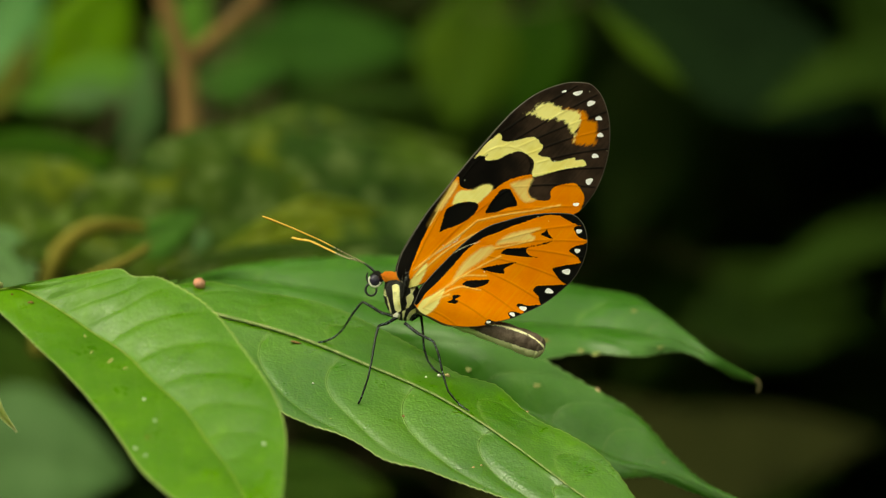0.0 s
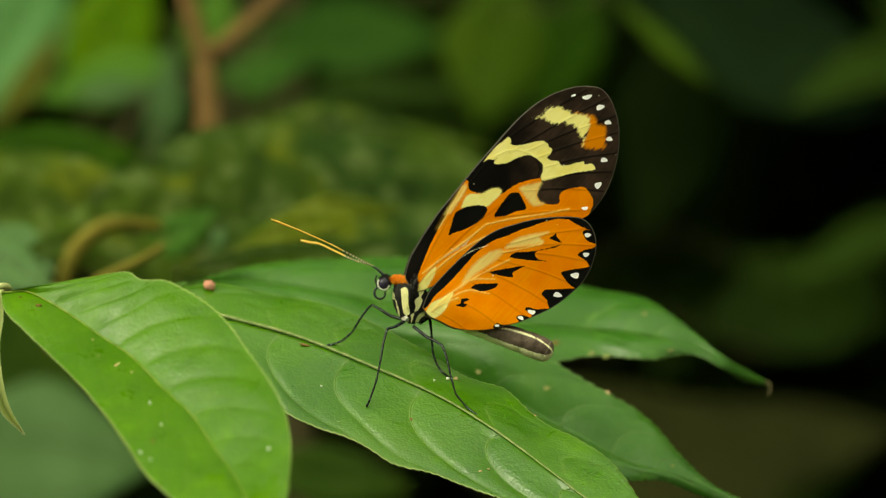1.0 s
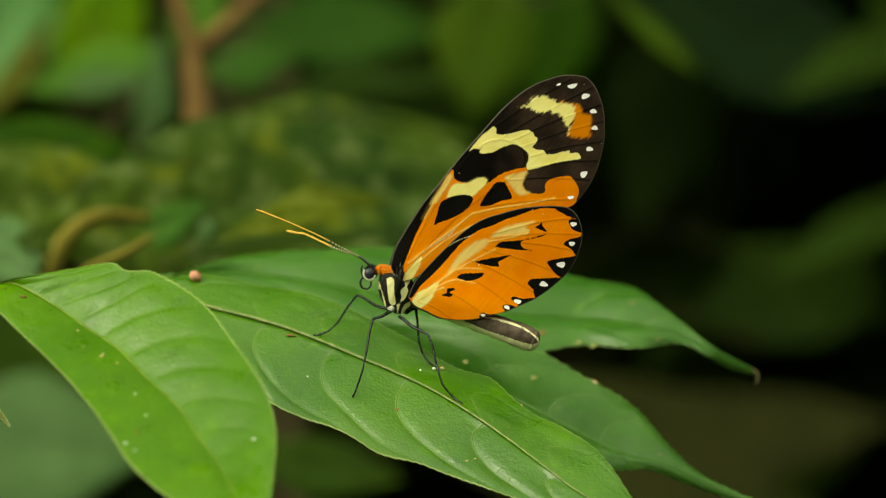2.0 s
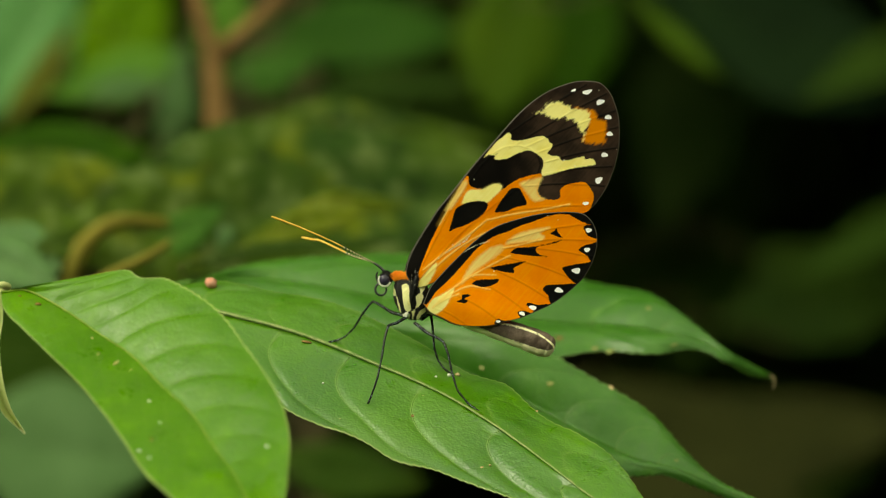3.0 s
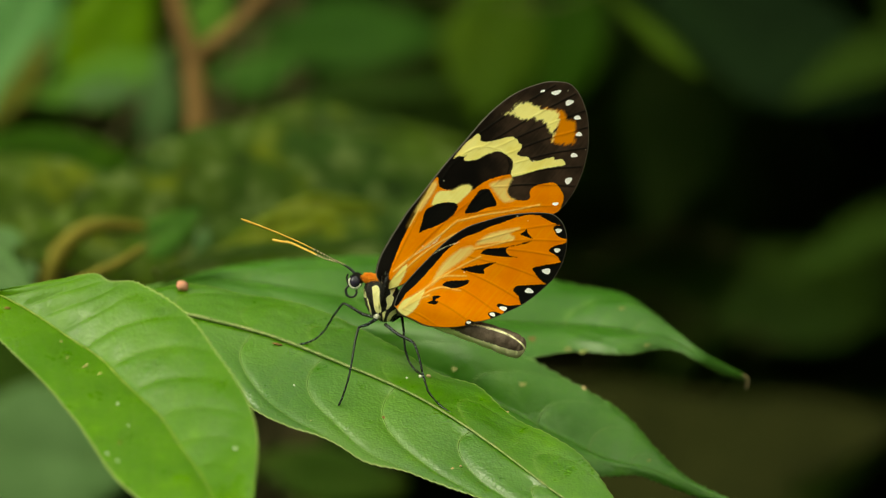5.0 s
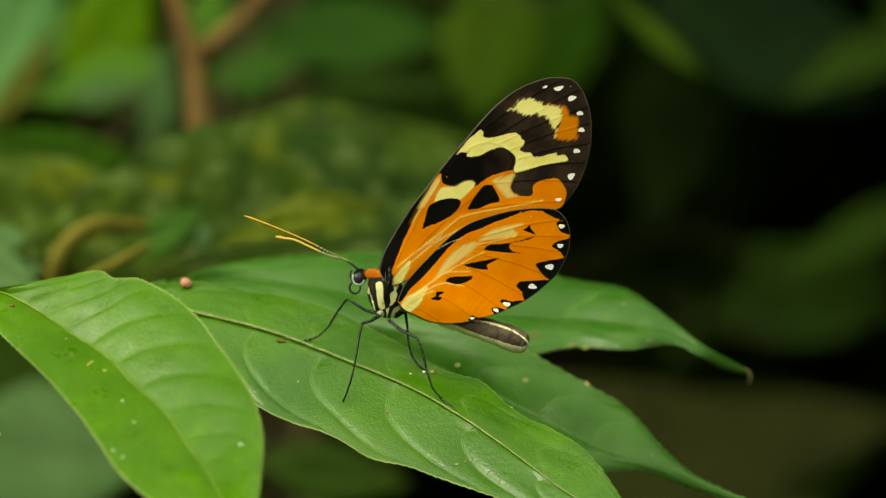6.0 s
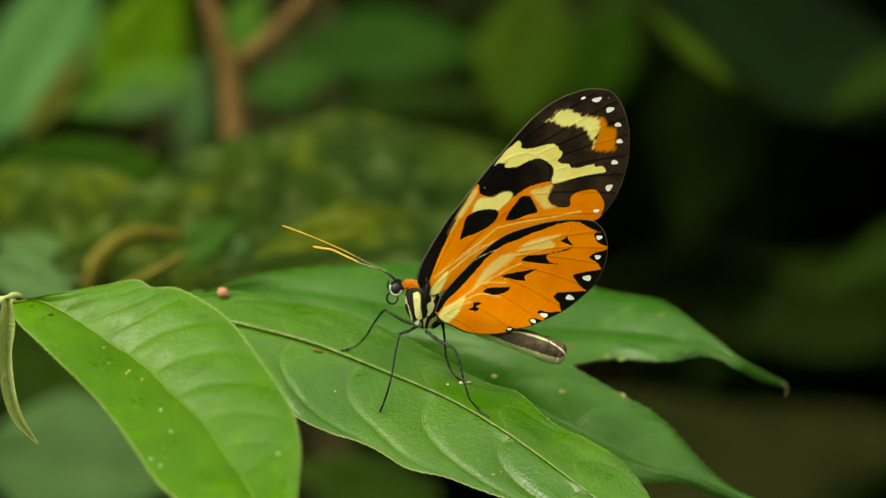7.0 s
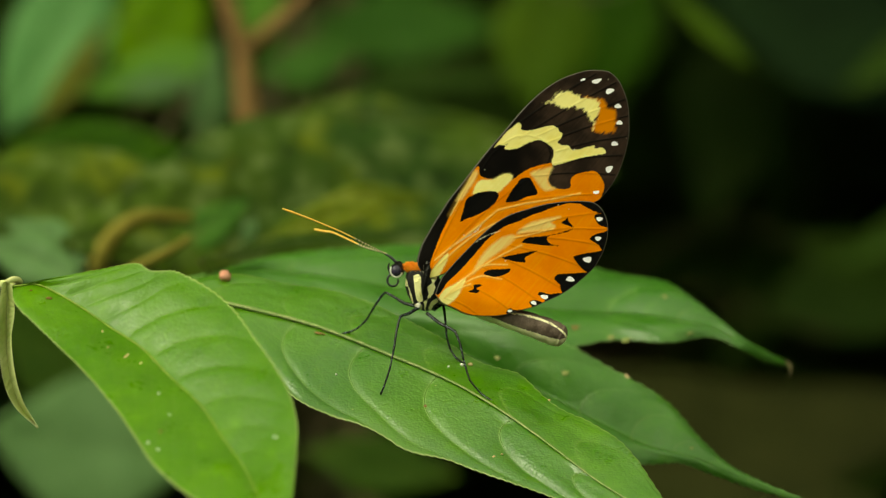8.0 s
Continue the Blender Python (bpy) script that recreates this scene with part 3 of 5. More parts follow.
# ---------------------------------------------------------------- background shrub
def background_shrub():
    root = empty("background_shrub")
    tagged(root, "blurred green shrub with a forked brown branch", "shrub")
    branch = part("branch", tube("branch", spline([(-39.8, 241.6, 769.4), (-41.3, 244.0, 812.1), (-41.6, 250.5, 839.2), (-42.0, 253.8, 849.3), (-42.5, 256.0, 855.9)], 40) * MM, np.linspace(2.9, 1.9, 40) * MM, BARK, 10), root, "reddish brown bark branch")
    part("twig", tube("twig", spline([(-42.5, 256.0, 855.9), (-44.4, 257.7, 861.5), (-46.8, 260.4, 869.6), (-48.9, 264.4, 881.8)], 24) * MM, np.linspace(1.9, 1.4, 24) * MM, BARK, 10), branch)
    part("twig", tube("twig", spline([(-42.5, 256.0, 855.9), (-37.3, 259.3, 859.4), (-30.8, 263.3, 864.4), (-23.3, 266.2, 873.6)], 24) * MM, np.linspace(1.6, 1.2, 24) * MM, BARK, 10), branch)
    part("tendril", tube("tendril", spline([(-62.6, 131.8, 839.5), (-62.0, 135.2, 850.3), (-59.7, 137.0, 855.6), (-55.9, 138.2, 859.1), (-52.2, 138.5, 860.2), (-45.9, 144.0, 857.8)], 40) * MM, np.linspace(2.0, 1.0, 40) * MM, TENDRIL, 8), root, "curved olive-brown dry tendril")
    part("leaf_stalk", tube("leaf_stalk", spline([(-54.8, 99.2, 862.2), (-51.2, 99.8, 864.1), (-47.1, 100.5, 866.0), (-43.1, 101.2, 868.3)], 20) * MM, np.linspace(0.9, 0.6, 20) * MM, TENDRIL, 8), root)
    high_leaves = [
        ((-76.4, 382.3, 846.9), (-87.3, 376.0, 827.4), (-100.5, 369.3, 806.7), 11.4, "pale"),
        ((-74.7, 338.1, 840.3), (-81.1, 334.6, 829.2), (-89.8, 331.1, 818.8), 3.2, "brown"),
        ((-61.0, 429.7, 830.8), (-69.2, 424.6, 815.2), (-79.9, 420.7, 803.2), 10.7, "bright"),
        ((-43.0, 418.8, 829.8), (-48.0, 415.0, 817.9), (-51.5, 412.3, 809.5), 6.2, "fresh"),
        ((-82.9, 362.1, 817.0), (-67.3, 363.2, 820.4), (-53.6, 365.1, 826.1), 6.0, "fresh"),
        ((-74.3, 343.1, 823.1), (-65.5, 343.4, 824.3), (-56.7, 343.8, 825.4), 3.0, "grey"),
        ((-53.1, 356.3, 831.6), (-54.6, 352.0, 818.1), (-57.3, 348.5, 807.4), 4.0, "grey"),
        ((-91.7, 277.4, 831.4), (-74.1, 277.1, 830.3), (-54.8, 276.9, 829.8), 6.6, "deep"),
        ((-46.0, 353.8, 823.7), (-36.0, 354.0, 824.3), (-24.7, 355.1, 827.7), 5.0, "mid"),
    ]
    mid_leaves = [
        ((-45.8, 520.3, 785.9), (-19.8, 520.9, 787.9), (6.3, 520.7, 787.3), 10.3, "mid"),
        # added dark blade in place of the unlit gap beside the branch
        ((-44.6, 417.8, 794.2), (-18.2, 420.3, 802.0), (10.8, 420.7, 803.2), 3.3, "dark"),
        ((22.1, 458.8, 823.2), (15.7, 452.8, 804.7), (13.1, 446.8, 786.3), 11.7, "olive"),
        ((41.0, 515.7, 804.2), (34.9, 510.6, 788.6), (29.4, 505.1, 771.8), 9.5, "deep"),
        ((-44.0, 225.2, 848.8), (-19.3, 235.6, 848.4), (12.3, 244.1, 842.0), 4.6, "mottled"),
        ((-67.8, 133.2, 856.8), (-29.5, 163.8, 854.0), (26.8, 198.8, 848.3), 18.0, "mottled"),
        ((-93.8, 149.2, 857.7), (-71.8, 159.0, 855.5), (-44.4, 169.8, 856.2), 11.7, "mottled"),
        ((-51.8, 141.8, 851.0), (-45.1, 149.0, 853.7), (-36.5, 156.5, 857.3), 4.2, "mid"),
        ((-37.4, 142.7, 853.5), (-35.9, 143.5, 856.0), (-35.0, 144.1, 857.9), 1.4, "grey"),
        ((-77.2, 144.0, 857.8), (-69.2, 138.6, 857.1), (-62.7, 132.1, 853.2), 3.2, "grey"),
        ((-33.3, 125.8, 859.7), (-23.8, 132.5, 861.2), (-12.6, 139.1, 862.0), 2.8, "yellow"),
        ((-26.9, 144.5, 859.3), (-16.6, 150.9, 859.6), (-4.7, 156.5, 857.2), 2.3, "yellow"),
        # three added dark blades stand for shadow gaps between the leaves
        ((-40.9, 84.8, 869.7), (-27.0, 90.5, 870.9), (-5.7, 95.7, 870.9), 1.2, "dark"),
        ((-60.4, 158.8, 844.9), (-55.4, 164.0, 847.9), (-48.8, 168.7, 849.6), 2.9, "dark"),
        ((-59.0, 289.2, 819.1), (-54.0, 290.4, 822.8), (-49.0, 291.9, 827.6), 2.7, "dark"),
        ((-79.9, 131.6, 858.3), (-71.1, 126.9, 856.7), (-62.4, 121.8, 854.2), 4.5, "grey"),
    ]
    far_leaves = [
        ((37.8, 340.3, 846.9), (48.9, 337.1, 837.0), (58.1, 334.6, 829.2), 2.3, "olive"),
        # broad blade coloured as the unlit upper right corner
        ((47.7, 530.2, 800.3), (84.9, 525.1, 784.6), (120.7, 520.4, 770.2), 16.5, "shade_tone"),
        # green leaves at the right, dimmed by colour to look shaded
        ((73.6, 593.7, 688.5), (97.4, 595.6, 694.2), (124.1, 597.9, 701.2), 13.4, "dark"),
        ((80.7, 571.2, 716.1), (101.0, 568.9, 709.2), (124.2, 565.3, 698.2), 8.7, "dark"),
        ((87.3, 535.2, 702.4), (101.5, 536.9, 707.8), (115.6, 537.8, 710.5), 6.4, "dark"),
        ((26.9, 494.8, 707.6), (68.1, 489.3, 690.7), (118.9, 491.4, 697.2), 15.1, "litter"),
        ((12.6, 440.7, 702.9), (48.2, 438.3, 695.4), (94.3, 437.9, 694.2), 10.5, "litter"),
        ((-98.3, 293.2, 766.6), (-79.0, 292.1, 763.3), (-55.1, 291.0, 760.1), 15.9, "grey"),
        ((-99.8, 339.2, 778.7), (-85.6, 335.1, 766.4), (-70.3, 330.8, 752.9), 11.2, "dull"),
        ((-34.6, 291.8, 762.2), (-20.9, 290.7, 759.0), (-2.7, 290.0, 756.8), 6.6, "dull"),
    ]
    # leaves deeper in the shrub; their shade is put into the dark colour
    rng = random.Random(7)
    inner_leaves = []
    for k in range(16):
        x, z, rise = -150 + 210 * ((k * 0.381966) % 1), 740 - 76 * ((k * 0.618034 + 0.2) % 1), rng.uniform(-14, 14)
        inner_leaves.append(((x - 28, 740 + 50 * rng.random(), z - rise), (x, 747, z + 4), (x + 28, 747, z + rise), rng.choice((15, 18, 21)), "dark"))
    fork = Vector((-39.8, 241.6, 769.4)) * MM
    part("trunk", tube("trunk", spline([(fork.x, fork.y, 0.0), (fork.x + 0.01, fork.y + 0.01, 0.4), tuple(fork)], 24), np.linspace(0.006, 0.0026, 24), BARK, 10), root)
    part("stem", tube("stem", spline([(fork.x, fork.y + 0.35, 0.0), (fork.x + 0.01, fork.y + 0.35, 0.5), (fork.x, fork.y + 0.35, 1.02)], 30), np.linspace(0.006, 0.002, 30), STEM, 10), root)
    for i, (a, b, c, w, kind) in enumerate(high_leaves + mid_leaves + far_leaves + inner_leaves):
        a, b, c = Vector(a), Vector(b), Vector(c)
        way = (c - a).normalized()
        side = way.cross(Vector((0, -0.75, 0.66))).normalized() * w
        shape = (0.02, 0.62, 1.0, 0.72, 0.02)
        mids = [a.lerp(b, f * 2) if f <= 0.5 else b.lerp(c, f * 2 - 1) for f in (0, 0.25, 0.5, 0.75, 1)]
        near = [m - side * k for m, k in zip(mids, shape)]
        far = [m + side * k for m, k in zip(mids, shape)]
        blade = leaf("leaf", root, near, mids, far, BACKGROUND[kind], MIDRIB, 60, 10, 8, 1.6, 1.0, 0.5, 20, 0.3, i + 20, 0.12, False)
        # leaf stalk back to the branch or trunk
        start = Vector((fork.x, fork.y + 0.35, a.z * MM - 0.06))
        mid_way = Vector((a.x * MM * 0.8 + fork.x * 0.2, a.y * MM + 0.10, a.z * MM - 0.03))
        part("stalk", tube("stalk", spline([tuple(start), tuple(mid_way), tuple(a * MM)], 16), 0.0002, STEM, 5), root)


background_shrub()


# ---------------------------------------------------------------- the shrub that carries the butterfly
def shrub():
    root = empty("leafy_shrub")
    tagged(root, "shrub with glossy lance-shaped green leaves carrying a butterfly", "shrub")
    sx, sy, sz = (v * MM for v in (-75.6, 4.6, 881.9))
    stem = part("stem", tube("stem", spline([(sx - 0.03, sy + 0.02, 0.0), (sx - 0.01, sy + 0.01, 0.45), (sx, sy, sz - 0.02), (sx, sy, sz + 0.01)], 40), np.linspace(0.006, 0.0022, 40), STEM, 12), root)
    for pts, r in (([(-75.6, 2.0, 888.0), (-68.8, -12.0, 896.7), (-64.3, -14.5, 898.5), (-61.4, -16.3, 899.3), (-59.2, -19.7, 900.1)], 0.75), ([(-75.6, 5.1, 883.4), (-69.2, 6.8, 888.5), (-64.7, 9.5, 890.5), (-61.3, 11.1, 888.9), (-57.8, 12.7, 887.5), (-50.8, 14.7, 886.9), (-42.5, 10.1, 889.4)], 1.1), ([(-76, 8.7, 881.4), (-69.6, 10.5, 887.1), (-65, 13.3, 889.1), (-61.8, 16.8, 886.9), (-55.3, 19.9, 883.4), (-43.4, 23.4, 881.4), (-27.2, 24.8, 879.3), (-15.1, 27.8, 878)], 1.0), ([(-76.7, 14.8, 880.9), (-70.4, 18.2, 884.8), (-65.9, 22.8, 886), (-62.6, 26.3, 883.9), (-59.5, 31.7, 881.1), (-52.5, 37.4, 879.2), (-44.4, 40.8, 879.8), (-36.6, 35.8, 883.3)], 1.0), ([(-64.6, -15.0, 898.7), (-60.5, -17.2, 899.7), (-58.4, -19.9, 900.9), (-58.9, -21.8, 901.9), (-59.7, -22.8, 901.9)], 0.72)):
        part("petiole", tube("petiole", spline(pts, 30) * MM, np.linspace(1.0, 0.48, 30) * r * MM, PETIOLE if pts[-1][1] < 0 else MIDRIB_FAINT, 10), root)
    leaf("leaf", root, [(-36.6, 35.5, 883.2), (-27.9, 42.6, 878.7), (-15.3, 37.7, 876.5), (-2, 32.9, 874.3), (11.2, 30.8, 872.7), (22.9, 34, 873.1), (30.2, 31.5, 873.7), (37.1, 33.6, 873.9), (41.3, 32.1, 872.5), (45.2, 34.3, 869.6), (48.8, 36.9, 867.8)], [(-36.6, 35.8, 883.3), (-28, 47.4, 880.2), (-15.4, 45.8, 879), (-2, 43, 877.3), (11.4, 41.2, 876), (22.1, 40.9, 875.3), (30.4, 37.5, 875.6), (37.8, 35.5, 874.4), (41.8, 33.3, 873), (45.4, 34.6, 870.4), (48.9, 37, 868.1)], [(-36.6, 36, 883.3), (-28.9, 50.4, 881.2), (-15.5, 53.8, 881.5), (-1.2, 55.4, 881.1), (13.2, 54.2, 879.9), (24.2, 51, 878.3), (31.5, 45.9, 878.1), (38.3, 37.8, 875.4), (41.8, 34.5, 873.4), (45.5, 35.8, 870.8), (49, 37.1, 868.4)], LEAF_BACK, MIDRIB_FAINT, 150, 22, 8, 1.5, 1.0, 0.3, 40, 0.4, 4, 0.22, bend=2.2, label="darker green leaf with a long drip tip")
    leaf("leaf", root, [(-15.6, 33.6, 876.2), (-5.2, 25, 871.7), (5.8, 16.4, 867.3), (14.6, 10.4, 864.7), (21.9, 9, 863.4), (27.5, 9.9, 862.8), (31.9, 9.1, 863.3), (35.9, 8.7, 861.9), (41.9, 7.2, 860.1), (50.6, 4.6, 858.4)], [(-15.6, 33.8, 876.6), (-5.3, 31.3, 874.9), (5.9, 24.3, 872.3), (14.8, 19.2, 869.1), (22, 15.3, 866.5), (27.6, 12.6, 864.6), (32.8, 10.4, 864), (37, 9, 862.8), (42.1, 7.4, 860.9), (50.7, 4.7, 858.5)], [(-15.6, 33.9, 877), (-4.5, 32.5, 878.8), (7.1, 27.4, 878.6), (16.5, 24.5, 875.8), (23.7, 22.4, 872.4), (30, 20.4, 868.9), (34.7, 15, 865.2), (38.4, 11.1, 862.7), (42.3, 8.6, 861.2), (50.7, 4.7, 858.7)], LEAF_BACK, MIDRIB_FAINT, 150, 22, 8, 1.5, 1.0, 0.16, 40, 0.4, 3, 0.25, bend=2.2, label="mid-green leaf with a drip tip below the others")
    leaf("leaf", root, [(-42.5, 9.8, 889.3), (-36.9, 5.9, 887.3), (-30.6, 0.4, 885), (-27.3, -3.8, 883.4), (-24.5, -7.7, 882), (-20.7, -12.3, 880.4), (-16.5, -14.6, 879.1), (-11.5, -17.6, 878.6), (-6.4, -21.7, 877.1), (-1.2, -23.7, 876.4), (3.7, -26.6, 875.3), (8.6, -29.7, 874.6), (13.4, -32.9, 874), (17.4, -36, 873.3), (21.4, -38.6, 872.8), (26.4, -40.5, 872.6), (30.3, -42.4, 872.7)], [(-42.5, 10.1, 889.4), (-39.4, 9.5, 889.2), (-35.3, 8.4, 888.7), (-30.9, 7.1, 888.2), (-26.4, 5.5, 887.6), (-22.1, 3.8, 887), (-17.6, 1.6, 886.2), (-12.9, -1.2, 885.2), (-8.1, -4.4, 884.2), (-3.5, -7.4, 883.2), (1.2, -10.9, 882), (6.2, -15.7, 880.5), (11.1, -21.1, 878.8), (15.5, -26.6, 877.2), (19.9, -32, 875.6), (25.6, -37.7, 874), (30.3, -42, 872.8)], [(-42.5, 10.5, 889.6), (-38.5, 13.1, 889.8), (-33.5, 15.2, 890.2), (-29.2, 15.1, 889.9), (-25.1, 14.2, 889.4), (-21, 13.5, 889), (-16.7, 12.2, 888.4), (-11.8, 9.9, 887.5), (-6.7, 6.5, 886.3), (-1.5, 1.7, 884.7), (3.6, -3.6, 883), (9, -6.1, 882.2), (13.6, -12.8, 880.2), (18.7, -17.3, 878.9), (23.4, -22.9, 877.4), (27.5, -32.7, 874.8), (30.3, -41.5, 872.9)], LEAF_MAIN, MIDRIB, 300, 34, 7.5, 1.1, 0.2, 0.72, 70, 0.32, 2, 0.76, bend=4.5, dip=0.3, smooth_far=0.2, phase=0.34, far_veins=False, label="glossy green leaf on which the butterfly stands")
    leaf("leaf", root, [(-59, -23.1, 901.1), (-58.3, -27, 900.1), (-55.5, -31.8, 899), (-51.2, -38.1, 897.5), (-47.9, -43.6, 896.3), (-43.7, -51, 894.1), (-40.5, -57.9, 892.3), (-37.8, -63.7, 890.7), (-34, -69.1, 889.4), (-30.2, -73.1, 888.4), (-26.2, -77.1, 887.5), (-22.7, -81.6, 886.3), (-20.4, -85.5, 885.2)], [(-59, -22.9, 901.2), (-55.7, -22.5, 901.3), (-52.2, -24.9, 900.5), (-49, -27.3, 899.3), (-45.4, -30.6, 897.9), (-40.9, -35.7, 896.7), (-36.8, -42.2, 894.9), (-32.4, -48.9, 893.2), (-29.3, -56.1, 891.4), (-26.4, -62.6, 889.9), (-23.8, -71.1, 888.2), (-21.9, -78.2, 886.7), (-20.4, -85.5, 885.2)], [(-58.9, -22.7, 901.3), (-53.1, -22.7, 902.3), (-48.1, -22.6, 903.5), (-42.4, -23.1, 904.5), (-40, -25.2, 904), (-36.2, -26.3, 904.2), (-30.2, -32.6, 902.7), (-25.3, -42, 899.9), (-21.3, -51.3, 897.1), (-19.5, -59.1, 894.4), (-19.6, -67.2, 891.2), (-19.9, -75.7, 888.4), (-20.4, -85.5, 885.2)], LEAF_FRONT, MIDRIB_FRONT, 330, 34, 14.7, 2.05, 0.5, 0.42, 84, 0.3, 1, 0.31, bend=1.2, phase=0.54, smooth_near=0.05, fade=0.95, vein_r=0.06, near_veins=False, label="bright yellow-green leaf folded along its midrib")
    leaf("leaf", root, [(-60.2, -23.8, 902.1), (-60.6, -24.5, 900.0), (-60.8, -25.6, 896.4), (-60.7, -26.8, 892.8), (-60.1, -28.0, 889.2), (-58.6, -28.9, 886.1), (-55.7, -29.7, 883.6)], [(-59.8, -22.0, 901.7), (-59.8, -22.8, 899.4), (-60.0, -23.9, 895.8), (-59.9, -25.1, 892.2), (-59.3, -26.3, 888.6), (-58.0, -27.2, 885.5), (-55.8, -28.0, 882.9)], [(-59.1, -23.4, 901.9), (-58.7, -24.1, 899.8), (-58.7, -24.7, 897.8), (-59.1, -25.7, 894.8), (-58.7, -27.1, 890.5), (-57.6, -28.3, 886.7), (-55.6, -29.3, 883.5)], LEAF_YOUNG, PETIOLE, 200, 12, 24, 1.2, 0.25, 0.6, 40, 0.14, 6, 0.14, side_veins=False, label="narrow pale young leaf hanging down")

    hook = [(48.3, 36.2, 868.8), (48.9, 36.1, 868.5), (49.0, 35.8, 867.7), (48.7, 35.5, 866.9)]
    part("dry_tip", tube("dry_tip", spline(hook, 10) * MM, np.linspace(0.24, 0.10, 10) * MM, STEM, 7), root, "small dry brown leaf tip")


shrub()


# ---------------------------------------------------------------- butterfly
def edge_distance(points, polygon):
    """Signed distance to a closed outline: negative inside."""
    a = np.array(polygon, float)
    b = np.roll(a, -1, axis=0)
    best = np.full(len(points), 1e9)
    inside = np.zeros(len(points), bool)
    for (ax, ay), (bx, by) in zip(a, b):
        d = np.array((bx - ax, by - ay))
        rel = points - (ax, ay)
        t = np.clip(rel @ d / max(d @ d, 1e-12), 0, 1)
        best = np.minimum(best, np.linalg.norm(rel - t[:, None] * d, axis=1))
        cross = ((ay > points[:, 1]) != (by > points[:, 1]))
        inside ^= cross & (points[:, 0] < (bx - ax) * (points[:, 1] - ay) / ((by - ay) or 1e-12) + ax)
    return np.where(inside, -best, best)


def line_distance(points, line):
    best = np.full(len(points), 1e9)
    for (ax, ay), (bx, by) in zip(line[:-1], line[1:]):
        d = np.array((bx - ax, by - ay))
        rel = points - (ax, ay)
        t = np.clip(rel @ d / max(d @ d, 1e-12), 0, 1)
        best = np.minimum(best, np.linalg.norm(rel - t[:, None] * d, axis=1))
    return best


def rounded(polygon, n=6):
    """A closed outline, softened by one spline pass."""
    p = list(polygon)
    return spline(p[-2:] + p + p[:2], n * (len(p) + 3) + 1)[n * 2:-n * 2 + 0]


def ellipse(x, y, a, b, turn):
    c, s = math.cos(radians(turn)), math.sin(radians(turn))
    out = []
    for k in range(14):
        t = 2 * math.pi * k / 14
        f = 1 + 0.14 * math.cos(3 * t + x)
        out.append((x + f * (a * math.cos(t) * c - b * math.sin(t) * s) * 0.5, y + f * (a * math.cos(t) * s + b * math.sin(t) * c) * 0.5))
    return out


def wing_mesh(name, outline, fields, veins, pale, threads, distal, camber, step=0.19):
    """A wing blade filled with small triangles; fields maps a colour name to its outlines, in millimetres."""
    from mathutils import geometry
    rim = spline(outline + outline[:1], 230)[:-1]
    low, high = rim.min(axis=0), rim.max(axis=0)
    gx, gy = np.meshgrid(np.arange(low[0], high[0], step), np.arange(low[1], high[1], step * 0.87))
    gx = gx + (np.arange(gx.shape[0]) % 2)[:, None] * step / 2
    pts = np.stack([gx.ravel(), gy.ravel()], 1)
    pts = pts[edge_distance(pts, rim) < -0.45 * step]
    every = np.vstack([rim, pts])
    k = len(rim)
    co, _, faces, *_ = geometry.delaunay_2d_cdt([Vector(p) for p in every], [(i, (i + 1) % k) for i in range(k)], [], 1, 1e-5)
    flat = np.array([tuple(c) for c in co])
    n = len(flat)
    d_rim = np.abs(edge_distance(flat, rim))
    depth = camber(flat)
    thin = 0.03 + 0.04 * np.clip(d_rim / 2, 0, 1)
    tris = [tuple(f) for f in faces]
    order = []
    for f in tris:
        a, b, c = (flat[i] for i in f[:3])
        order.append(f if (b[0] - a[0]) * (c[1] - a[1]) - (b[1] - a[1]) * (c[0] - a[0]) > 0 else tuple(reversed(f)))
    every_face = list(order) + [tuple(i + n for i in reversed(f)) for f in order]
    count = {}
    for f in order:
        for i, j in zip(f, f[1:] + f[:1]):
            count[(i, j)] = True
    for i, j in list(count):
        if (j, i) not in count:
            every_face.append((j, i, i + n, j + n))
    layers = {}
    for key in ("orange", "apex", "fringe", "tawny", "yellow", "black", "white"):
        best = np.full(n, 5.0)
        for poly in fields.get(key, ()):
            best = np.minimum(best, edge_distance(flat, poly))
        layers[key] = best * MM
    layers["vein"] = np.min([line_distance(flat, spline(v, 20)) for v in veins], axis=0) * MM
    layers["pale"] = np.min([line_distance(flat, spline(v, 20)) for v in pale], axis=0) * MM
    layers["thread"] = np.min([line_distance(flat, spline(v, 20)) for v in threads], axis=0) * MM
    layers["rim"] = d_rim * MM
    layers["distal"] = distal(flat)
    ridge = 0.022 * np.exp(-((np.minimum(layers["vein"], layers["pale"]) / (0.12 * MM)) ** 2))
    pair = []
    for side in (-1, 1):
        front = np.stack([flat[:, 0], side * (depth + thin + ridge), flat[:, 1]], 1) * MM
        rear = np.stack([flat[:, 0], side * (depth - thin), flat[:, 1]], 1) * MM
        own = every_face if side < 0 else [tuple(reversed(f)) for f in every_face]
        me = mesh_of(name, np.vstack([front, rear]), own, WING)
        for key, values in layers.items():
            layer = me.attributes.new(key, "FLOAT", "POINT")
            layer.data.foreach_set("value", np.concatenate([values, values]).astype(np.float32))
        pair.append(me)
    return pair


def body_gap(p, top, near):
    """Half the space between a wing and its fellow: wide where the body lies between them."""
    d = np.maximum(line_distance(p, [(-0.5, 4.7), (0, 2.3), (4.3, 0.7), (12.1, -2), (19.5, -4.6)]) - 1.0, 0)
    return top + near * np.exp(-((d / 4.2) ** 2))


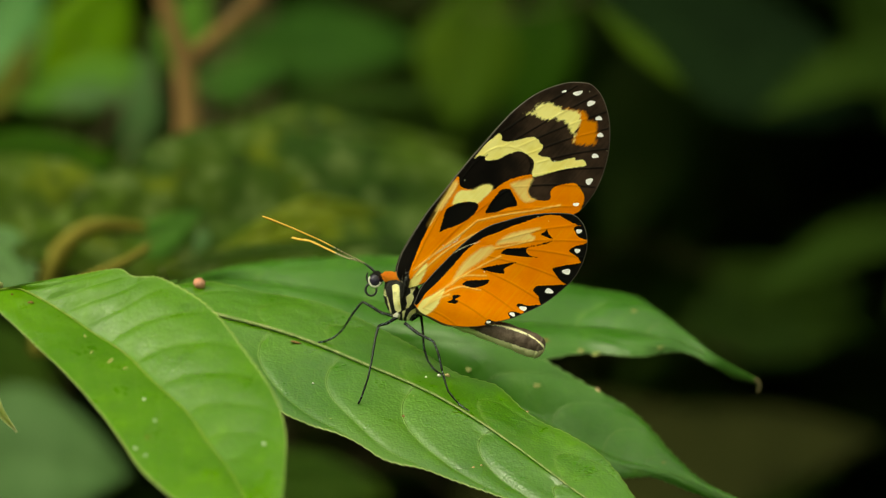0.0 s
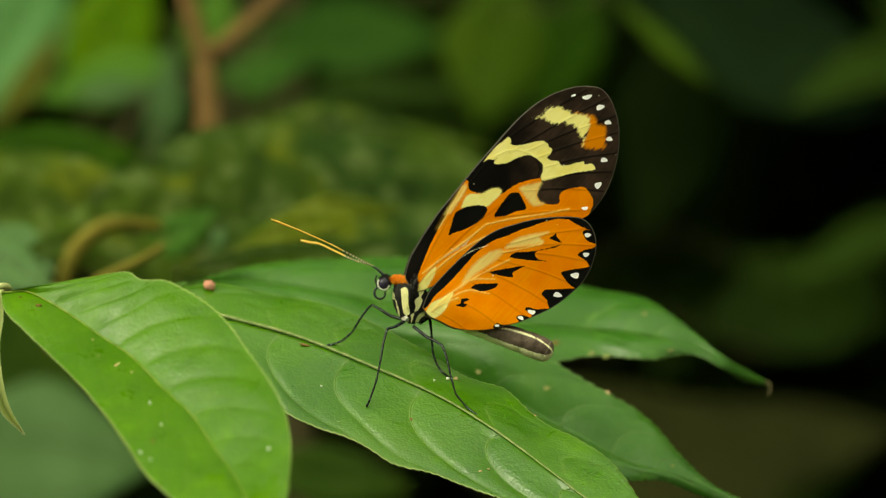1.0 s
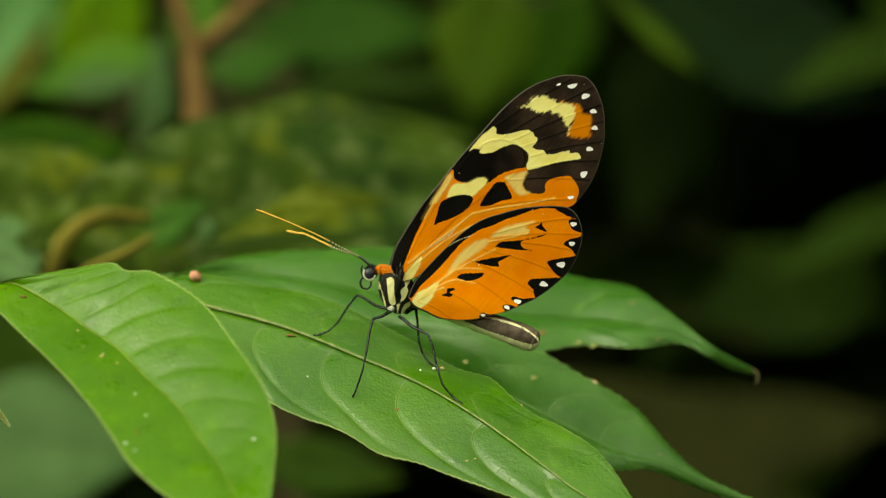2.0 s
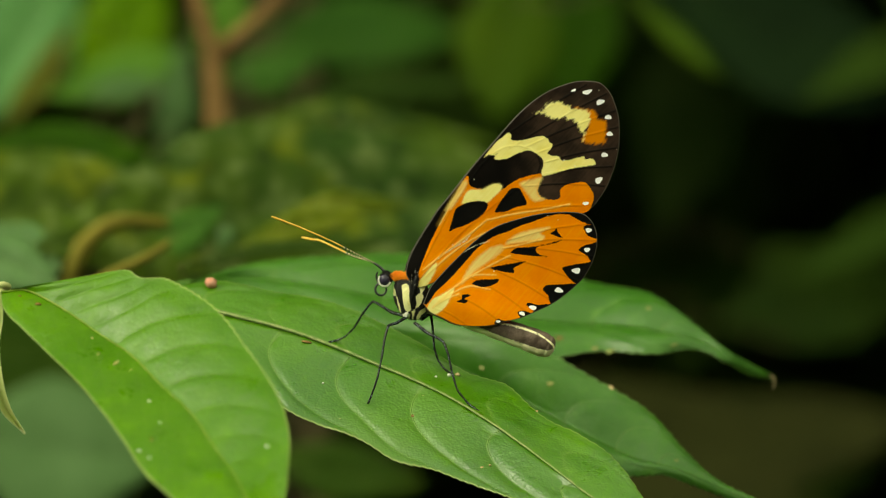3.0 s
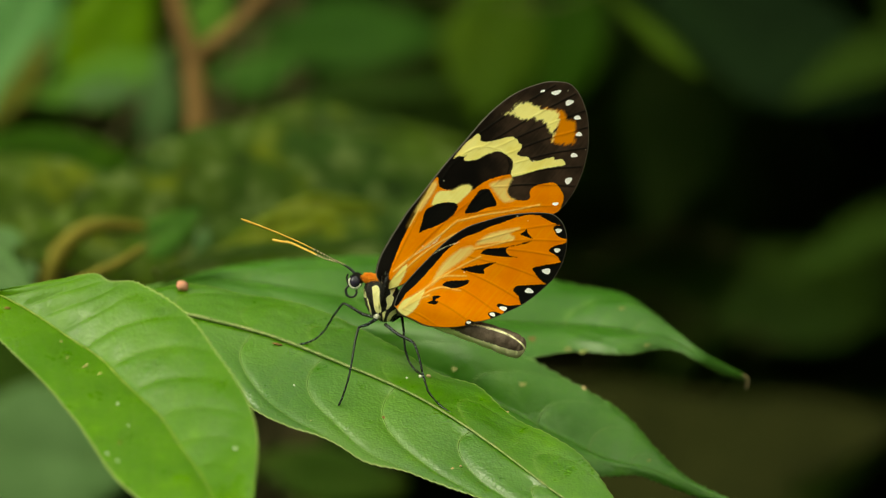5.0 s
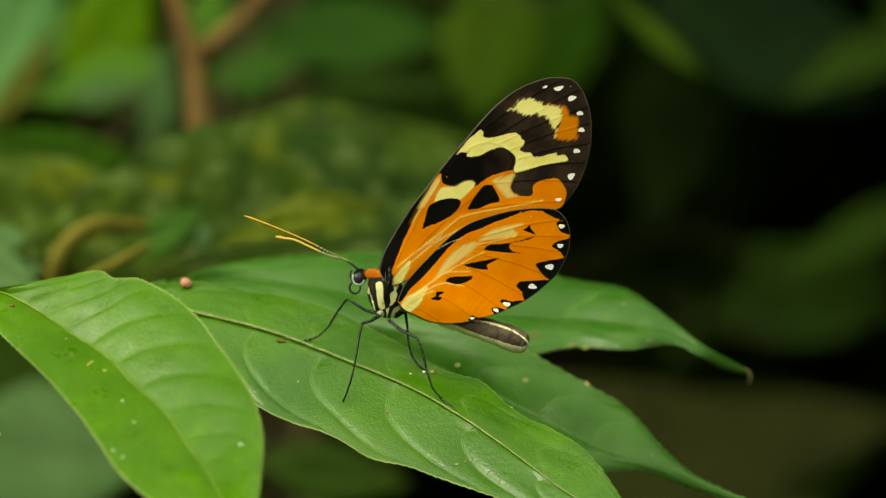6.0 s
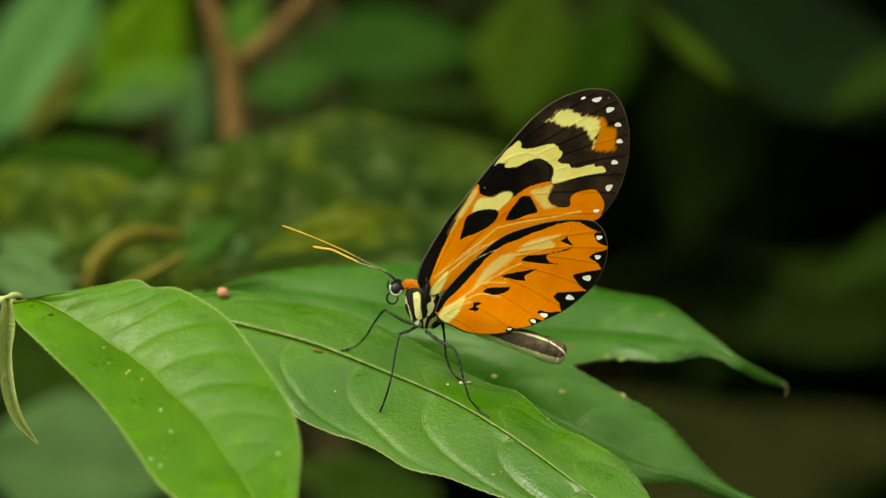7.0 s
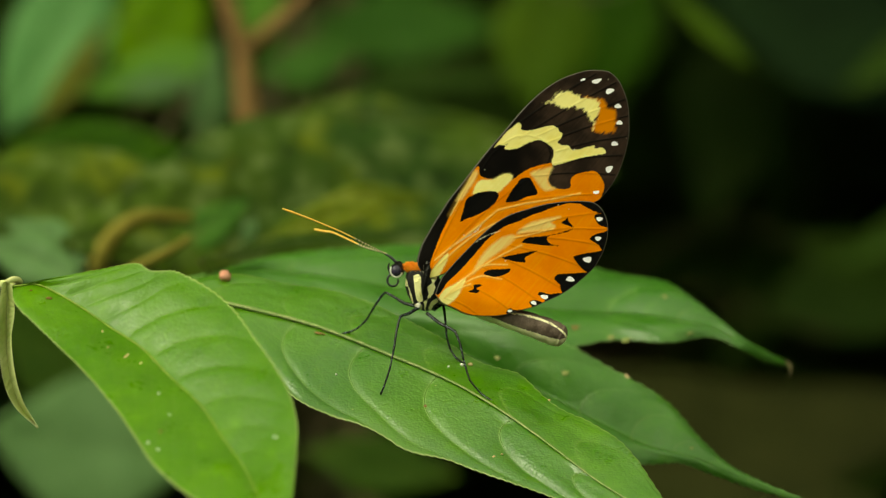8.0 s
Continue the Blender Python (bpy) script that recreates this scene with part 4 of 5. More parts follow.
def fur(name, center, radii, turn, count, length, lean, coat, mats, seed, thick=0.08):
    """Short hairs over a rounded body; coat() picks for the hairs' roots which of the materials they take."""
    rng = random.Random(seed)
    c, s = math.cos(radians(turn)), math.sin(radians(turn))
    verts, faces, roots = [], [], []
    lean = Vector(lean)
    for _ in range(count):
        d = Vector((rng.gauss(0, 1), rng.gauss(0, 1), rng.gauss(0, 1))).normalized()
        x, y, z = d.x * radii[0], d.y * radii[1], d.z * radii[2]
        root_at = Vector((center[0] + c * x - s * z, center[1] + y, center[2] + s * x + c * z))
        n = Vector((d.x / radii[0], d.y / radii[1], d.z / radii[2])).normalized()
        n = Vector((c * n.x - s * n.z, n.y, s * n.x + c * n.z))
        way = (n * 0.6 + lean * 0.7 + Vector((rng.uniform(-0.3, 0.3), rng.uniform(-0.3, 0.3), rng.uniform(-0.3, 0.3)))).normalized()
        side = way.cross(n)
        side = (side if side.length > 1e-4 else Vector((1, 0, 0))).normalized() * thick * MM
        k = len(verts)
        tip = root_at + way * length * MM * rng.uniform(0.6, 1.15) + n * 0.05 * MM
        verts += [tuple(root_at - side), tuple(root_at + side), tuple(root_at + n * 0.08 * MM), tuple(tip)]
        faces += [(k, k + 1, k + 3), (k + 1, k + 2, k + 3), (k + 2, k, k + 3)]
        roots.append((root_at.x / MM, root_at.z / MM))
    me = mesh_of(name, verts, faces, mats[0], False)
    for m in mats[1:]:
        me.materials.append(m)
    if len(mats) > 1:
        me.polygons.foreach_set("material_index", np.repeat(coat(np.array(roots)), 3).astype(np.int32))
    return me


def striped(me, outlines):
    """Stores on a body's mesh how far each point lies from the pale stripes, seen from its side."""
    flat = np.array([(v.co.x / MM, v.co.z / MM) for v in me.vertices])
    best = np.min([edge_distance(flat, q) for q in outlines], axis=0) * MM
    layer = me.attributes.new("stripe", "FLOAT", "POINT")
    layer.data.foreach_set("value", best.astype(np.float32))
    return me


def butterfly():
    bx, by, bz = (-0.00383, -0.00299, 0.89079)
    root = empty("butterfly", pose(bx, by, bz, -18, 0, 0))
    tagged(root, "orange, black and yellow butterfly standing with closed wings on a leaf", "butterfly")

    # forewing
    outline = [(-0.6, 5.3), (-1.1, 6.5), (-0.5, 8.8), (0.7, 11), (2, 13.1), (3.4, 15.2), (5.1, 17.3), (7.3, 20.1), (9.1, 22.3), (11.3, 24.8), (13, 26.8), (14.8, 28.7), (16.8, 30.4), (18.7, 31.6), (20.7, 32.4), (22.6, 32.9), (24.4, 32.9), (25.8, 32.6), (27, 31.4), (27.8, 29.7), (28.3, 27.7), (28.4, 25.7), (28.3, 23.7), (27.9, 21.7), (27.3, 19.8), (26.5, 18), (25.5, 16.5), (24.5, 15.3), (23.5, 14.6), (20.7, 13.7), (12.9, 10.5), (5.1, 6.2), (0.8, 4.3)]
    orange = [[(0.2, 4.7), (1, 7.4), (2.3, 10.7), (3.9, 13.8), (5.5, 16.6), (7.3, 19.8), (7.7, 18.5), (9, 18), (12, 17.9), (13.3, 18.7), (14.8, 19.5), (17.3, 20.1), (17.7, 19.8), (17.3, 18.8), (17.1, 17.6), (17.7, 16.8), (18.8, 16.5), (20.1, 16.7), (20.2, 17.8), (20.9, 18.5), (22.7, 18.9), (23.8, 18.8), (24.8, 17.2), (24.6, 15.9), (23.8, 14.5), (20.7, 12), (0.8, 4)]]
    fringe = [(16.5, 28.4), (17.7, 28.9), (18.2, 29.6), (19, 30.1), (19.9, 30.1), (20.7, 29.7), (21.3, 29.4), (22.3, 29), (23.4, 29), (24.2, 28.7), (24.3, 27.6), (24, 26.5), (23.5, 25.4), (23.3, 24.6), (23.3, 25.5), (23, 26.2), (22.6, 26.8), (22.1, 27.3), (21.5, 27.6), (20.7, 27.8), (19.5, 27.6), (18.7, 27.9), (18, 28.3), (17.2, 28.4)]
    yellow = [[(9.6, 22.3), (10.5, 23.4), (11.3, 24.4), (12.3, 25.2), (13.1, 25.8), (13.4, 25.4), (13.4, 24.8), (14.1, 24.6), (15.2, 24.8), (16.4, 25.1), (17.6, 25.3), (18.4, 25), (18.7, 24.4), (19.1, 24.2), (18.9, 23.5), (18.4, 23), (19, 22.6), (19.9, 22.5), (20.5, 21.9), (21.5, 22), (22.6, 22.3), (23.5, 22.5), (23.6, 22.1), (24.6, 22.2), (25.1, 21.6), (24.8, 21.3), (23.4, 21.1), (21.9, 20.8), (20.5, 20.5), (19.5, 20.2), (18.6, 19.9), (17.7, 19.8), (17.6, 20.4), (17.9, 21.5), (17.6, 22.3), (16.9, 22.9), (16.3, 23.2), (15.6, 23.3), (14.6, 23), (13.7, 22.6), (12.9, 22.2), (11.7, 22), (11, 22.2), (11.6, 22.9), (11, 22.6), (10.4, 22.7)]]
    tawny = [[(6.6, 15.9), (7, 17), (7.7, 17.8), (9.4, 17.9), (10.8, 18.6), (12, 18.6), (12, 17.9), (11.1, 17), (9.9, 16), (8.5, 16.3), (7.4, 16)], [(14.6, 18.7), (16.4, 19.3), (17.7, 19.6), (17.4, 18.8), (17, 17.9), (17.3, 17), (18.1, 16.6), (16.7, 16.3), (15.7, 17.2)], [(4.3, 15), (5.7, 17.2), (7, 19.1), (7.3, 18.7), (6.6, 17.3), (5.1, 15.2)], [(0.6, 4.1), (0.7, 5.1), (1.3, 5.9), (2.3, 7.1), (3.1, 7.7), (2.9, 6.6), (2.2, 5.3), (1.7, 4.1), (1.4, 3.5), (0.9, 3.3)]]
    black = [[(4.8, 12), (5.3, 13.7), (5.7, 15.1), (6.9, 15.9), (8.5, 16.3), (9.8, 16.2), (10.2, 15.7), (9.7, 14.7), (8.5, 13.7), (6.9, 12.9), (5.5, 12.4)], [(11.2, 14.7), (11.6, 15.7), (12.5, 17), (13.4, 18), (14.5, 18.1), (15, 17.3), (15.6, 15.9), (14.2, 15.5), (12.5, 14.8)]]
    white = [ellipse(*e) for e in [(22, 31.6, 0.8, 0.3, 20), (23.9, 31.4, 1.4, 0.6, 15), (25.7, 30, 1.2, 0.7, 20), (26.8, 27.9, 1, 0.6, 0), (27, 25.6, 0.9, 0.6, 0), (26.3, 22.7, 1, 0.6, 0), (25.5, 19.2, 1.1, 0.8, 40), (23.7, 16, 0.9, 0.5, 5)]]
    fields = {"orange": [rounded(p) for p in orange], "apex": [rounded([(21.8, 29.3), (23.4, 29), (24.6, 28.9), (25.1, 28.5), (25.4, 27.6), (26.2, 27.5), (26.6, 26.9), (26.5, 25.8), (26.4, 24.6), (25.8, 24.2), (24.6, 24.3), (23.4, 24.5), (23.2, 25), (23.7, 25.8), (24, 27.3), (23.5, 28.5)])], "fringe": [fringe], "yellow": [rounded(p, 3) for p in yellow + tawny[:1] + tawny[3:]], "tawny": [rounded(p) for p in tawny], "black": [rounded(p) for p in black], "white": white}
    ends = [(23.8, 32.4), (26.6, 31.2), (28, 28.9), (28.4, 26.6), (28, 23.7), (27.3, 21.1), (26.3, 18.4), (24.8, 15.8)]
    knots = [(12.1, 25), (13.3, 23.7), (15.2, 23.7), (16.8, 22.9), (17.4, 21.5), (17.2, 19.9), (15.2, 18.4), (11.3, 14.6)]
    veins = [[k, ((k[0] + e[0]) / 2 + 0.1, (k[1] + e[1]) / 2 + 0.3), e] for k, e in zip(knots, ends)] + [[(0.8, 5.5), (5.1, 10.5), (9.8, 14.8), (14.8, 18.4), (17.4, 20.7), (16.6, 23.2), (13.3, 24), (9.8, 21.9), (5.1, 15.1), (1.2, 7.4)]]
    me = wing_mesh("forewing", outline, fields, veins, [[(1.3, 6.8), (4.3, 9.1), (7.4, 11.5), (10.2, 13.8)], [(1.6, 5.9), (5.1, 9), (9, 11.5), (13.3, 13.2)], [(10.2, 13.7), (13.7, 14.5), (17.6, 15.1), (21.5, 15.9)], [(2, 7.4), (5.1, 9.8), (8.2, 12.1)], [(3.5, 13), (5.1, 15.9), (6.8, 19)]], [[(4.3, 9.1), (6.3, 10.4), (7.8, 11.6)], [(6, 10.1), (7.4, 11)]], lambda p: np.clip((p[:, 0] - 12) / 8, 0, 1), lambda p: body_gap(p, 0.28, 1.35))
    # hindwing
    outline_h = [(1.3, 2.1), (2, 3.9), (2.9, 5.2), (5.2, 7.7), (8.5, 10.9), (11.3, 12.8), (14.2, 13.8), (17, 14.5), (19.8, 14.8), (22.1, 14.8), (23.5, 14.5)] + [(24.6, 13.5), (25.2, 12), (25.3, 10.6), (25.1, 9.2), (24.5, 7.5), (23.5, 5.8), (22.1, 4.4), (20.4, 3), (18.7, 1.9), (16.7, 1), (14.8, 0.2), (12.5, -0.4), (10.5, -0.9), (8, -1), (5.7, -0.7), (3.8, 0.2), (2.3, 0.9)]
    band = [[(1.8, 2), (1.3, 2.7), (2, 4.7), (5.2, 8.6), (8.5, 11.6), (11.3, 13.3), (14.2, 14.5), (17, 15.1), (20.7, 15.5), (23.8, 14.8), (22.3, 14.4), (19.8, 14.5), (17.6, 13.9), (16.5, 13.5), (14.2, 12.7), (13, 12.1), (10.8, 11.3), (8.5, 9.5), (6.3, 7), (4.6, 5.2), (3, 3.7)]]
    border = [[(21.5, 14.4), (23, 14.9), (25.4, 14.5), (25.5, 12.9), (24.5, 13.1), (24.1, 13.1), (22.7, 13.7)], [(23.4, 12.6), (23.8, 13), (25.7, 13), (25.7, 11.3), (24.8, 11.2), (23.8, 11.7)], [(22.7, 9.5), (23.5, 10.2), (24.8, 10.5), (25.7, 10.9), (25.7, 8.6), (24.5, 8), (24, 8.6), (23.4, 9.1)], [(20.4, 7), (21.8, 7.5), (24.1, 7.9), (25.9, 8.6), (23.8, 4.7), (22.1, 5.1), (21.2, 5.9)], [(17.8, 4), (18.3, 4.7), (19.9, 4.8), (22, 4.9), (22.7, 4.5), (19.9, 1.6), (18.8, 2.3), (18.5, 3.3)], [(15.5, 1.9), (15.9, 2.3), (17, 2), (18.5, 2.1), (19.5, 2), (16.8, 0.2), (16.4, 1.2)]]
    border += [[(14.2, 0.9), (14.9, 1.2), (16, 0.9), (16.3, 0.4), (14.5, -0.4), (14.6, 0.4)], [(11.1, -0.6), (11.6, 0.1), (12.3, -0.2), (13.3, -0.2), (12.1, -1.2)]]
    spots = [[(18.7, 11.8), (19.4, 12.2), (19.7, 12.6), (19.9, 12), (20.5, 11.2), (19.5, 11.5)], [(13.4, 9.1), (14.2, 9.8), (16.4, 10), (18.7, 10.5), (20.5, 11), (19.5, 10.5), (17, 9.9), (17.2, 9), (18.6, 8.6), (15.6, 8.8)], [(10.5, 7), (11.4, 7.3), (13.6, 7.7), (15.6, 8), (13.8, 7.1), (13.8, 6.4), (12, 6.6)], [(8, 4.8), (8.8, 5.4), (10.5, 5.5), (11.8, 5.5), (11.1, 4.8), (9.4, 4.4)], [(5.8, 2.4), (6.6, 2.8), (6.7, 3.4), (7.8, 3.3), (7, 2.8), (7.5, 2.6), (7.1, 2.2), (6.3, 2.3)]]
    cream = [[(12.7, 10.3), (13.6, 11.3), (15.3, 12.1), (18.7, 12.7), (17.4, 12), (18, 11.2), (15.3, 10.7)], [(6.6, 4.9), (7.1, 6.2), (8.3, 8), (10.5, 9.8), (12.3, 10.2), (12.2, 9.5), (10.8, 8.3), (8.5, 6.7)], [(1.8, 1.2), (2.4, 2.5), (3.9, 3.4), (5.5, 4.3), (5.1, 3.2), (4.5, 2), (3.4, 0.9), (2.3, 0.5)]]
    all_over = [(-20, -20), (60, -20), (60, 60), (-20, 60)]
    fields_h = {"orange": [all_over], "yellow": [rounded(cream[2])], "tawny": [rounded(p) for p in cream], "black": [rounded(p) for p in band + border + spots], "white": [ellipse(*e) for e in [(24.1, 12.3, 0.9, 0.6, 0), (23.9, 9.6, 0.9, 0.6, 0), (22.4, 6.7, 1.2, 0.8, 0), (20, 4, 1.2, 0.7, -8), (16.4, 1.6, 1.1, 0.6, -12), (14.9, 0.8, 0.9, 0.5, -22), (11.6, -0.3, 0.7, 0.4, 0)]]}
    ends_h = [(24.6, 13.3), (25.2, 10.9), (24.8, 8.6), (23, 5.2), (19.5, 2.3), (16, 0.7), (12.1, -0.5), (7.4, -0.9)]
    knots_h = [(12.9, 10.9), (13.3, 10.4), (12.9, 9.9), (11.7, 8.8), (9.8, 7.4), (7.8, 5.9), (5.5, 3.5), (2.7, 1.6)]
    veins_h = [[k, ((k[0] + e[0]) / 2, (k[1] + e[1]) / 2 + 0.35), e] for k, e in zip(knots_h, ends_h)]
    me_h = wing_mesh("hindwing", outline_h, fields_h, veins_h, [[(2.6, 1.6), (6, 4.7), (9.4, 6.8), (13.3, 8.8)], [(6, 4.5), (8.2, 6), (11.3, 6.1)], [(3.5, 2.6), (7.4, 4.5), (10.5, 4.1)], [(12.3, 9.8), (15.2, 10.4), (17.7, 11)], [(2.6, 1.6), (4.3, 2.7), (6.2, 3.5)]], [[(5.1, 8), (6.2, 8.8), (8.2, 10), (10.7, 10.9)], [(1.3, 3.8), (2.3, 5.1), (3.4, 6.2)]], lambda p: np.zeros(len(p)), lambda p: body_gap(p, 0.62, 1.75))
    for side in (0, 1):
        fore = part("forewing", me[side], root, "orange forewing with black and yellow bands and white dots")
        hind = part("hindwing", me_h[side], root, "orange hindwing with a black band and white edge dots")
        fore.location = hind.location = (-0.2 * MM * side, 0, -0.1 * MM * side)

    # thorax: black with pale stripes, all furred
    stripes = [rounded(p) for p in ([(-3.5, 5.3), (-3, 5.1), (-2.6, 4), (-2.5, 3.2), (-2.9, 3.4), (-3.3, 4.3)], [(-2.5, 3.4), (-2.2, 2.7), (-1.7, 1), (-2, 1.2)], [(-1.7, 4.6), (-1, 4.9), (-0.6, 4.2), (-0.6, 3.1), (-0.5, 2), (-0.4, 1.3), (-0.9, 1), (-1.3, 1.5), (-1.5, 2.7), (-1.6, 3.7)], [(0.2, 3), (0.8, 3.6), (1.3, 3.2), (1.1, 2.4), (0.8, 1.9), (0.2, 1.4), (0.4, 2.3)], [(-0.3, 1), (0.2, 1.3), (0, 0.4), (-0.2, -0.2)], [(0.7, 1), (1.6, 1.6), (1.9, 1.3), (1, 0.5), (0.6, -0.3), (0.3, 0.2)], [(-1.6, 0.7), (-0.5, 0.7), (-0.8, -0.2), (-1.5, 0)], [(0.6, 5.1), (1.2, 6), (1.7, 5.1), (1.3, 3.8), (0.9, 3.6)])]

    def coat(p):
        return np.min([edge_distance(p, q) for q in stripes], axis=0) < -0.02

    def one(p):
        return np.zeros(len(p))

    thorax = part("thorax", striped(blob("thorax", (-0.30 * MM, 0.00 * MM, 3.20 * MM), (2.45 * MM, 1.75 * MM, 3.4 * MM), BODY_BLACK, 60, 80, 15, 0.04), stripes), root)
    part("fur", fur("fur", (-0.30 * MM, 0.00 * MM, 3.20 * MM), (2.4 * MM, 1.72 * MM, 3.35 * MM), 15, 3200, 0.15, (-0.2, 0.1, -0.9), coat, (HAIR_BLACK, HAIR_YELLOW), 11), thorax, "black and pale yellow striped fur")
    saddle = [(x * MM, -0.3 * MM, z * MM) for x, z in [(-2.9, 5.9), (-2.5, 5.9), (-1.9, 5.8), (-1.3, 5.6), (-0.8, 5.5), (-0.5, 5.5)]]
    collar = part("collar", tube("collar", spline(saddle, 16), np.interp(np.linspace(0, 1, 16), [0, 0.1, 0.4, 0.8, 1], [0.35, 0.62, 0.78, 0.98, 0.75]) * MM, HAIR_ORANGE, 16, 1.0), root, "orange hairy collar")
    for k in range(0, 16, 3):
        x, y, z = (float(v) for v in spline(saddle, 16)[k])
        r = float(np.interp(k / 15, [0, 0.1, 0.4, 0.8, 1], [0.35, 0.62, 0.78, 0.98, 0.75])) * MM
        part("fur", fur("fur", (x, y, z), (0.5 * MM, r, r), 0, 420, 0.15, (0.9, 0, 0.1), one, (HAIR_ORANGE,), 12 + k), collar)
    wing_root = part("wing_root", striped(blob("wing_root", (-0.05 * MM, -1.3 * MM, 4 * MM), (0.50 * MM, 0.90 * MM, 2.35 * MM), BODY_BLACK, 40, 40, -14, 0.08, 7), stripes), root, "black furred wing root with cream spots")
    part("fur", fur("fur", (-0.05 * MM, -1.3 * MM, 4 * MM), (0.50 * MM, 0.90 * MM, 2.35 * MM), -14, 1300, 0.20, (0.2, -0.1, 0.5), coat, (HAIR_BLACK, HAIR_YELLOW), 21), wing_root)
    part("fur", fur("fur", (-0.05 * MM, -1.35 * MM, 5.2 * MM), (0.50 * MM, 0.90 * MM, 1.6 * MM), -14, 50, 0.3, (0.3, -0.1, 0.6), one, (HAIR_WHITE,), 22, 0.04), wing_root, "scattered white hairs")
    hips = part("leg_base", blob("leg_base", (-1.02 * MM, -0.50 * MM, 0.62 * MM), (0.36 * MM, 1.0 * MM, 0.26 * MM), HAIR_WHITE, 10, 14, 60, 0.2, 3), root, "white hairy leg bases")
    part("fur", fur("fur", (-1.02 * MM, -0.50 * MM, 0.62 * MM), (0.36 * MM, 1.0 * MM, 0.26 * MM), 60, 500, 0.22, (0.1, 0, -1), one, (HAIR_WHITE,), 13), hips)

    # abdomen
    axis = spline([(1.3, 0, 2.1), (5.1, 0, 0.9), (9, 0, -0.4), (12.9, 0, -1.7), (16, 0, -2.8), (18, 0, -3.6), (19.4, 0, -4.2)], 72) * MM
    girth = np.interp(np.linspace(0, 1, 72), [0, 0.2, 0.5, 0.75, 0.9, 0.97, 1.0], [1.1, 1.45, 1.75, 1.95, 1.75, 1.2, 0.35])
    bands = np.abs(np.sin(np.linspace(0, 8 * math.pi, 72))) ** 0.35
    me = tube("abdomen", axis, girth * (0.88 + 0.12 * bands) * MM, BODY_BROWN, 48, 0.92)
    abdomen = part("abdomen", striped(me, [rounded(p) for p in ([(5.1, -0.1), (9, -1.1), (11.3, -2.05), (14.1, -3.05), (16.8, -3.95), (18.4, -4.3), (19.3, -4.2), (19.3, -6.5), (16, -6.5), (11.3, -4.9), (5.9, -2.7)], [(10.5, -0.4), (13.4, -0.7), (16, -1.4), (17.8, -2.3), (19.2, -3.4), (19.7, -4.5), (19.5, -4.6), (19, -3.6), (17.7, -2.5), (15.9, -1.7), (13.4, -0.95), (11, -0.58)])]), root, "brown ringed abdomen with cream lines")

    # head
    head = part("head", blob("head", (-3.83 * MM, 0.00 * MM, 5.62 * MM), (0.82 * MM, 0.9 * MM, 0.88 * MM), HAIR_BLACK, 14, 18, 0, 0.15, 5), root)
    part("fur", fur("fur", (-3.83 * MM, 0.00 * MM, 5.62 * MM), (0.82 * MM, 0.7 * MM, 0.88 * MM), 0, 500, 0.32, (-0.2, 0, 0.6), one, (HAIR_BLACK,), 14), head)
    for y in (-0.75, 0.75):
        hx, _, hz = (-4.06 * MM, 0.00 * MM, 5.39 * MM)
        eye = part("eye", blob("eye", (hx, y * MM, hz), (0.72 * MM, 0.6 * MM, 0.80 * MM), EYE, 18, 24), head, "dark grey compound eye")
        ring = [(hx + 0.80 * MM * math.cos(a), (y * 1.15) * MM, hz + 0.86 * MM * math.sin(a)) for a in np.linspace(2.5, 6.0, 26)]
        part("eye_ring", tube("eye_ring", ring, 0.15 * MM, HAIR_WHITE, 6), eye)
    for y in (-0.35, 0.35):
        palp = [(p[0] * MM, (p[1] + y) * MM, p[2] * MM) for p in [(-4.3, 0, 4.7), (-4.9, 0, 5.1), (-5.2, 0, 5.9), (-5, 0, 6.5)]]
        part("palp", tube("palp", spline(palp, 14), np.linspace(0.2, 0.1, 14) * MM, HAIR_BLACK, 8), head)
    cx, cz = (-4.53, 4.06)
    coil = [((cx + (0.88 - 0.035 * a) * math.cos(a + 1.0)) * MM, (0.02 * a - 0.1) * MM, (cz + (0.92 - 0.035 * a) * math.sin(a + 1.0)) * MM) for a in np.linspace(0, 5.6, 44)]
    part("proboscis", tube("proboscis", coil, np.linspace(0.20, 0.13, 44) * MM, CHITIN, 8), head, "coiled black proboscis")

    # antennae: black shaft, pale rings, orange club
    for pts in ([(-4.2, -0.5, 6.6), (-5.1, -0.8, 7.4), (-6.2, -1, 8.1), (-8.2, -1.6, 9.1), (-11.3, -2.4, 10.7), (-15.2, -3.2, 12.4), (-17.5, -3.8, 13.3), (-19.6, -4.2, 14.1)], [(-4, 0.6, 6.6), (-4.9, 1, 7.4), (-6.1, 1.6, 8), (-8.2, 2.8, 8.6), (-10.6, 4.2, 9.7), (-13, 5.6, 10.8), (-14.3, 6.4, 11), (-15.7, 7, 11.3)]):
        path = spline(pts, 90) * MM
        r = np.interp(np.linspace(0, 1, 90), [0, 0.3, 0.6, 0.95, 1], [0.12, 0.105, 0.12, 0.19, 0.10]) * MM
        shaft = part("antenna", tube("antenna", path[:46], r[:46], CHITIN, 8), root, "black antenna with pale rings and an orange club")
        part("club", tube("club", path[45:], r[45:], FEELER_TIP, 8), shaft, "orange club")
        for i in range(20, 46, 2):
            part("ring", tube("ring", path[i:i + 2], r[i] * 1.12, FEELER_RING, 8), shaft)

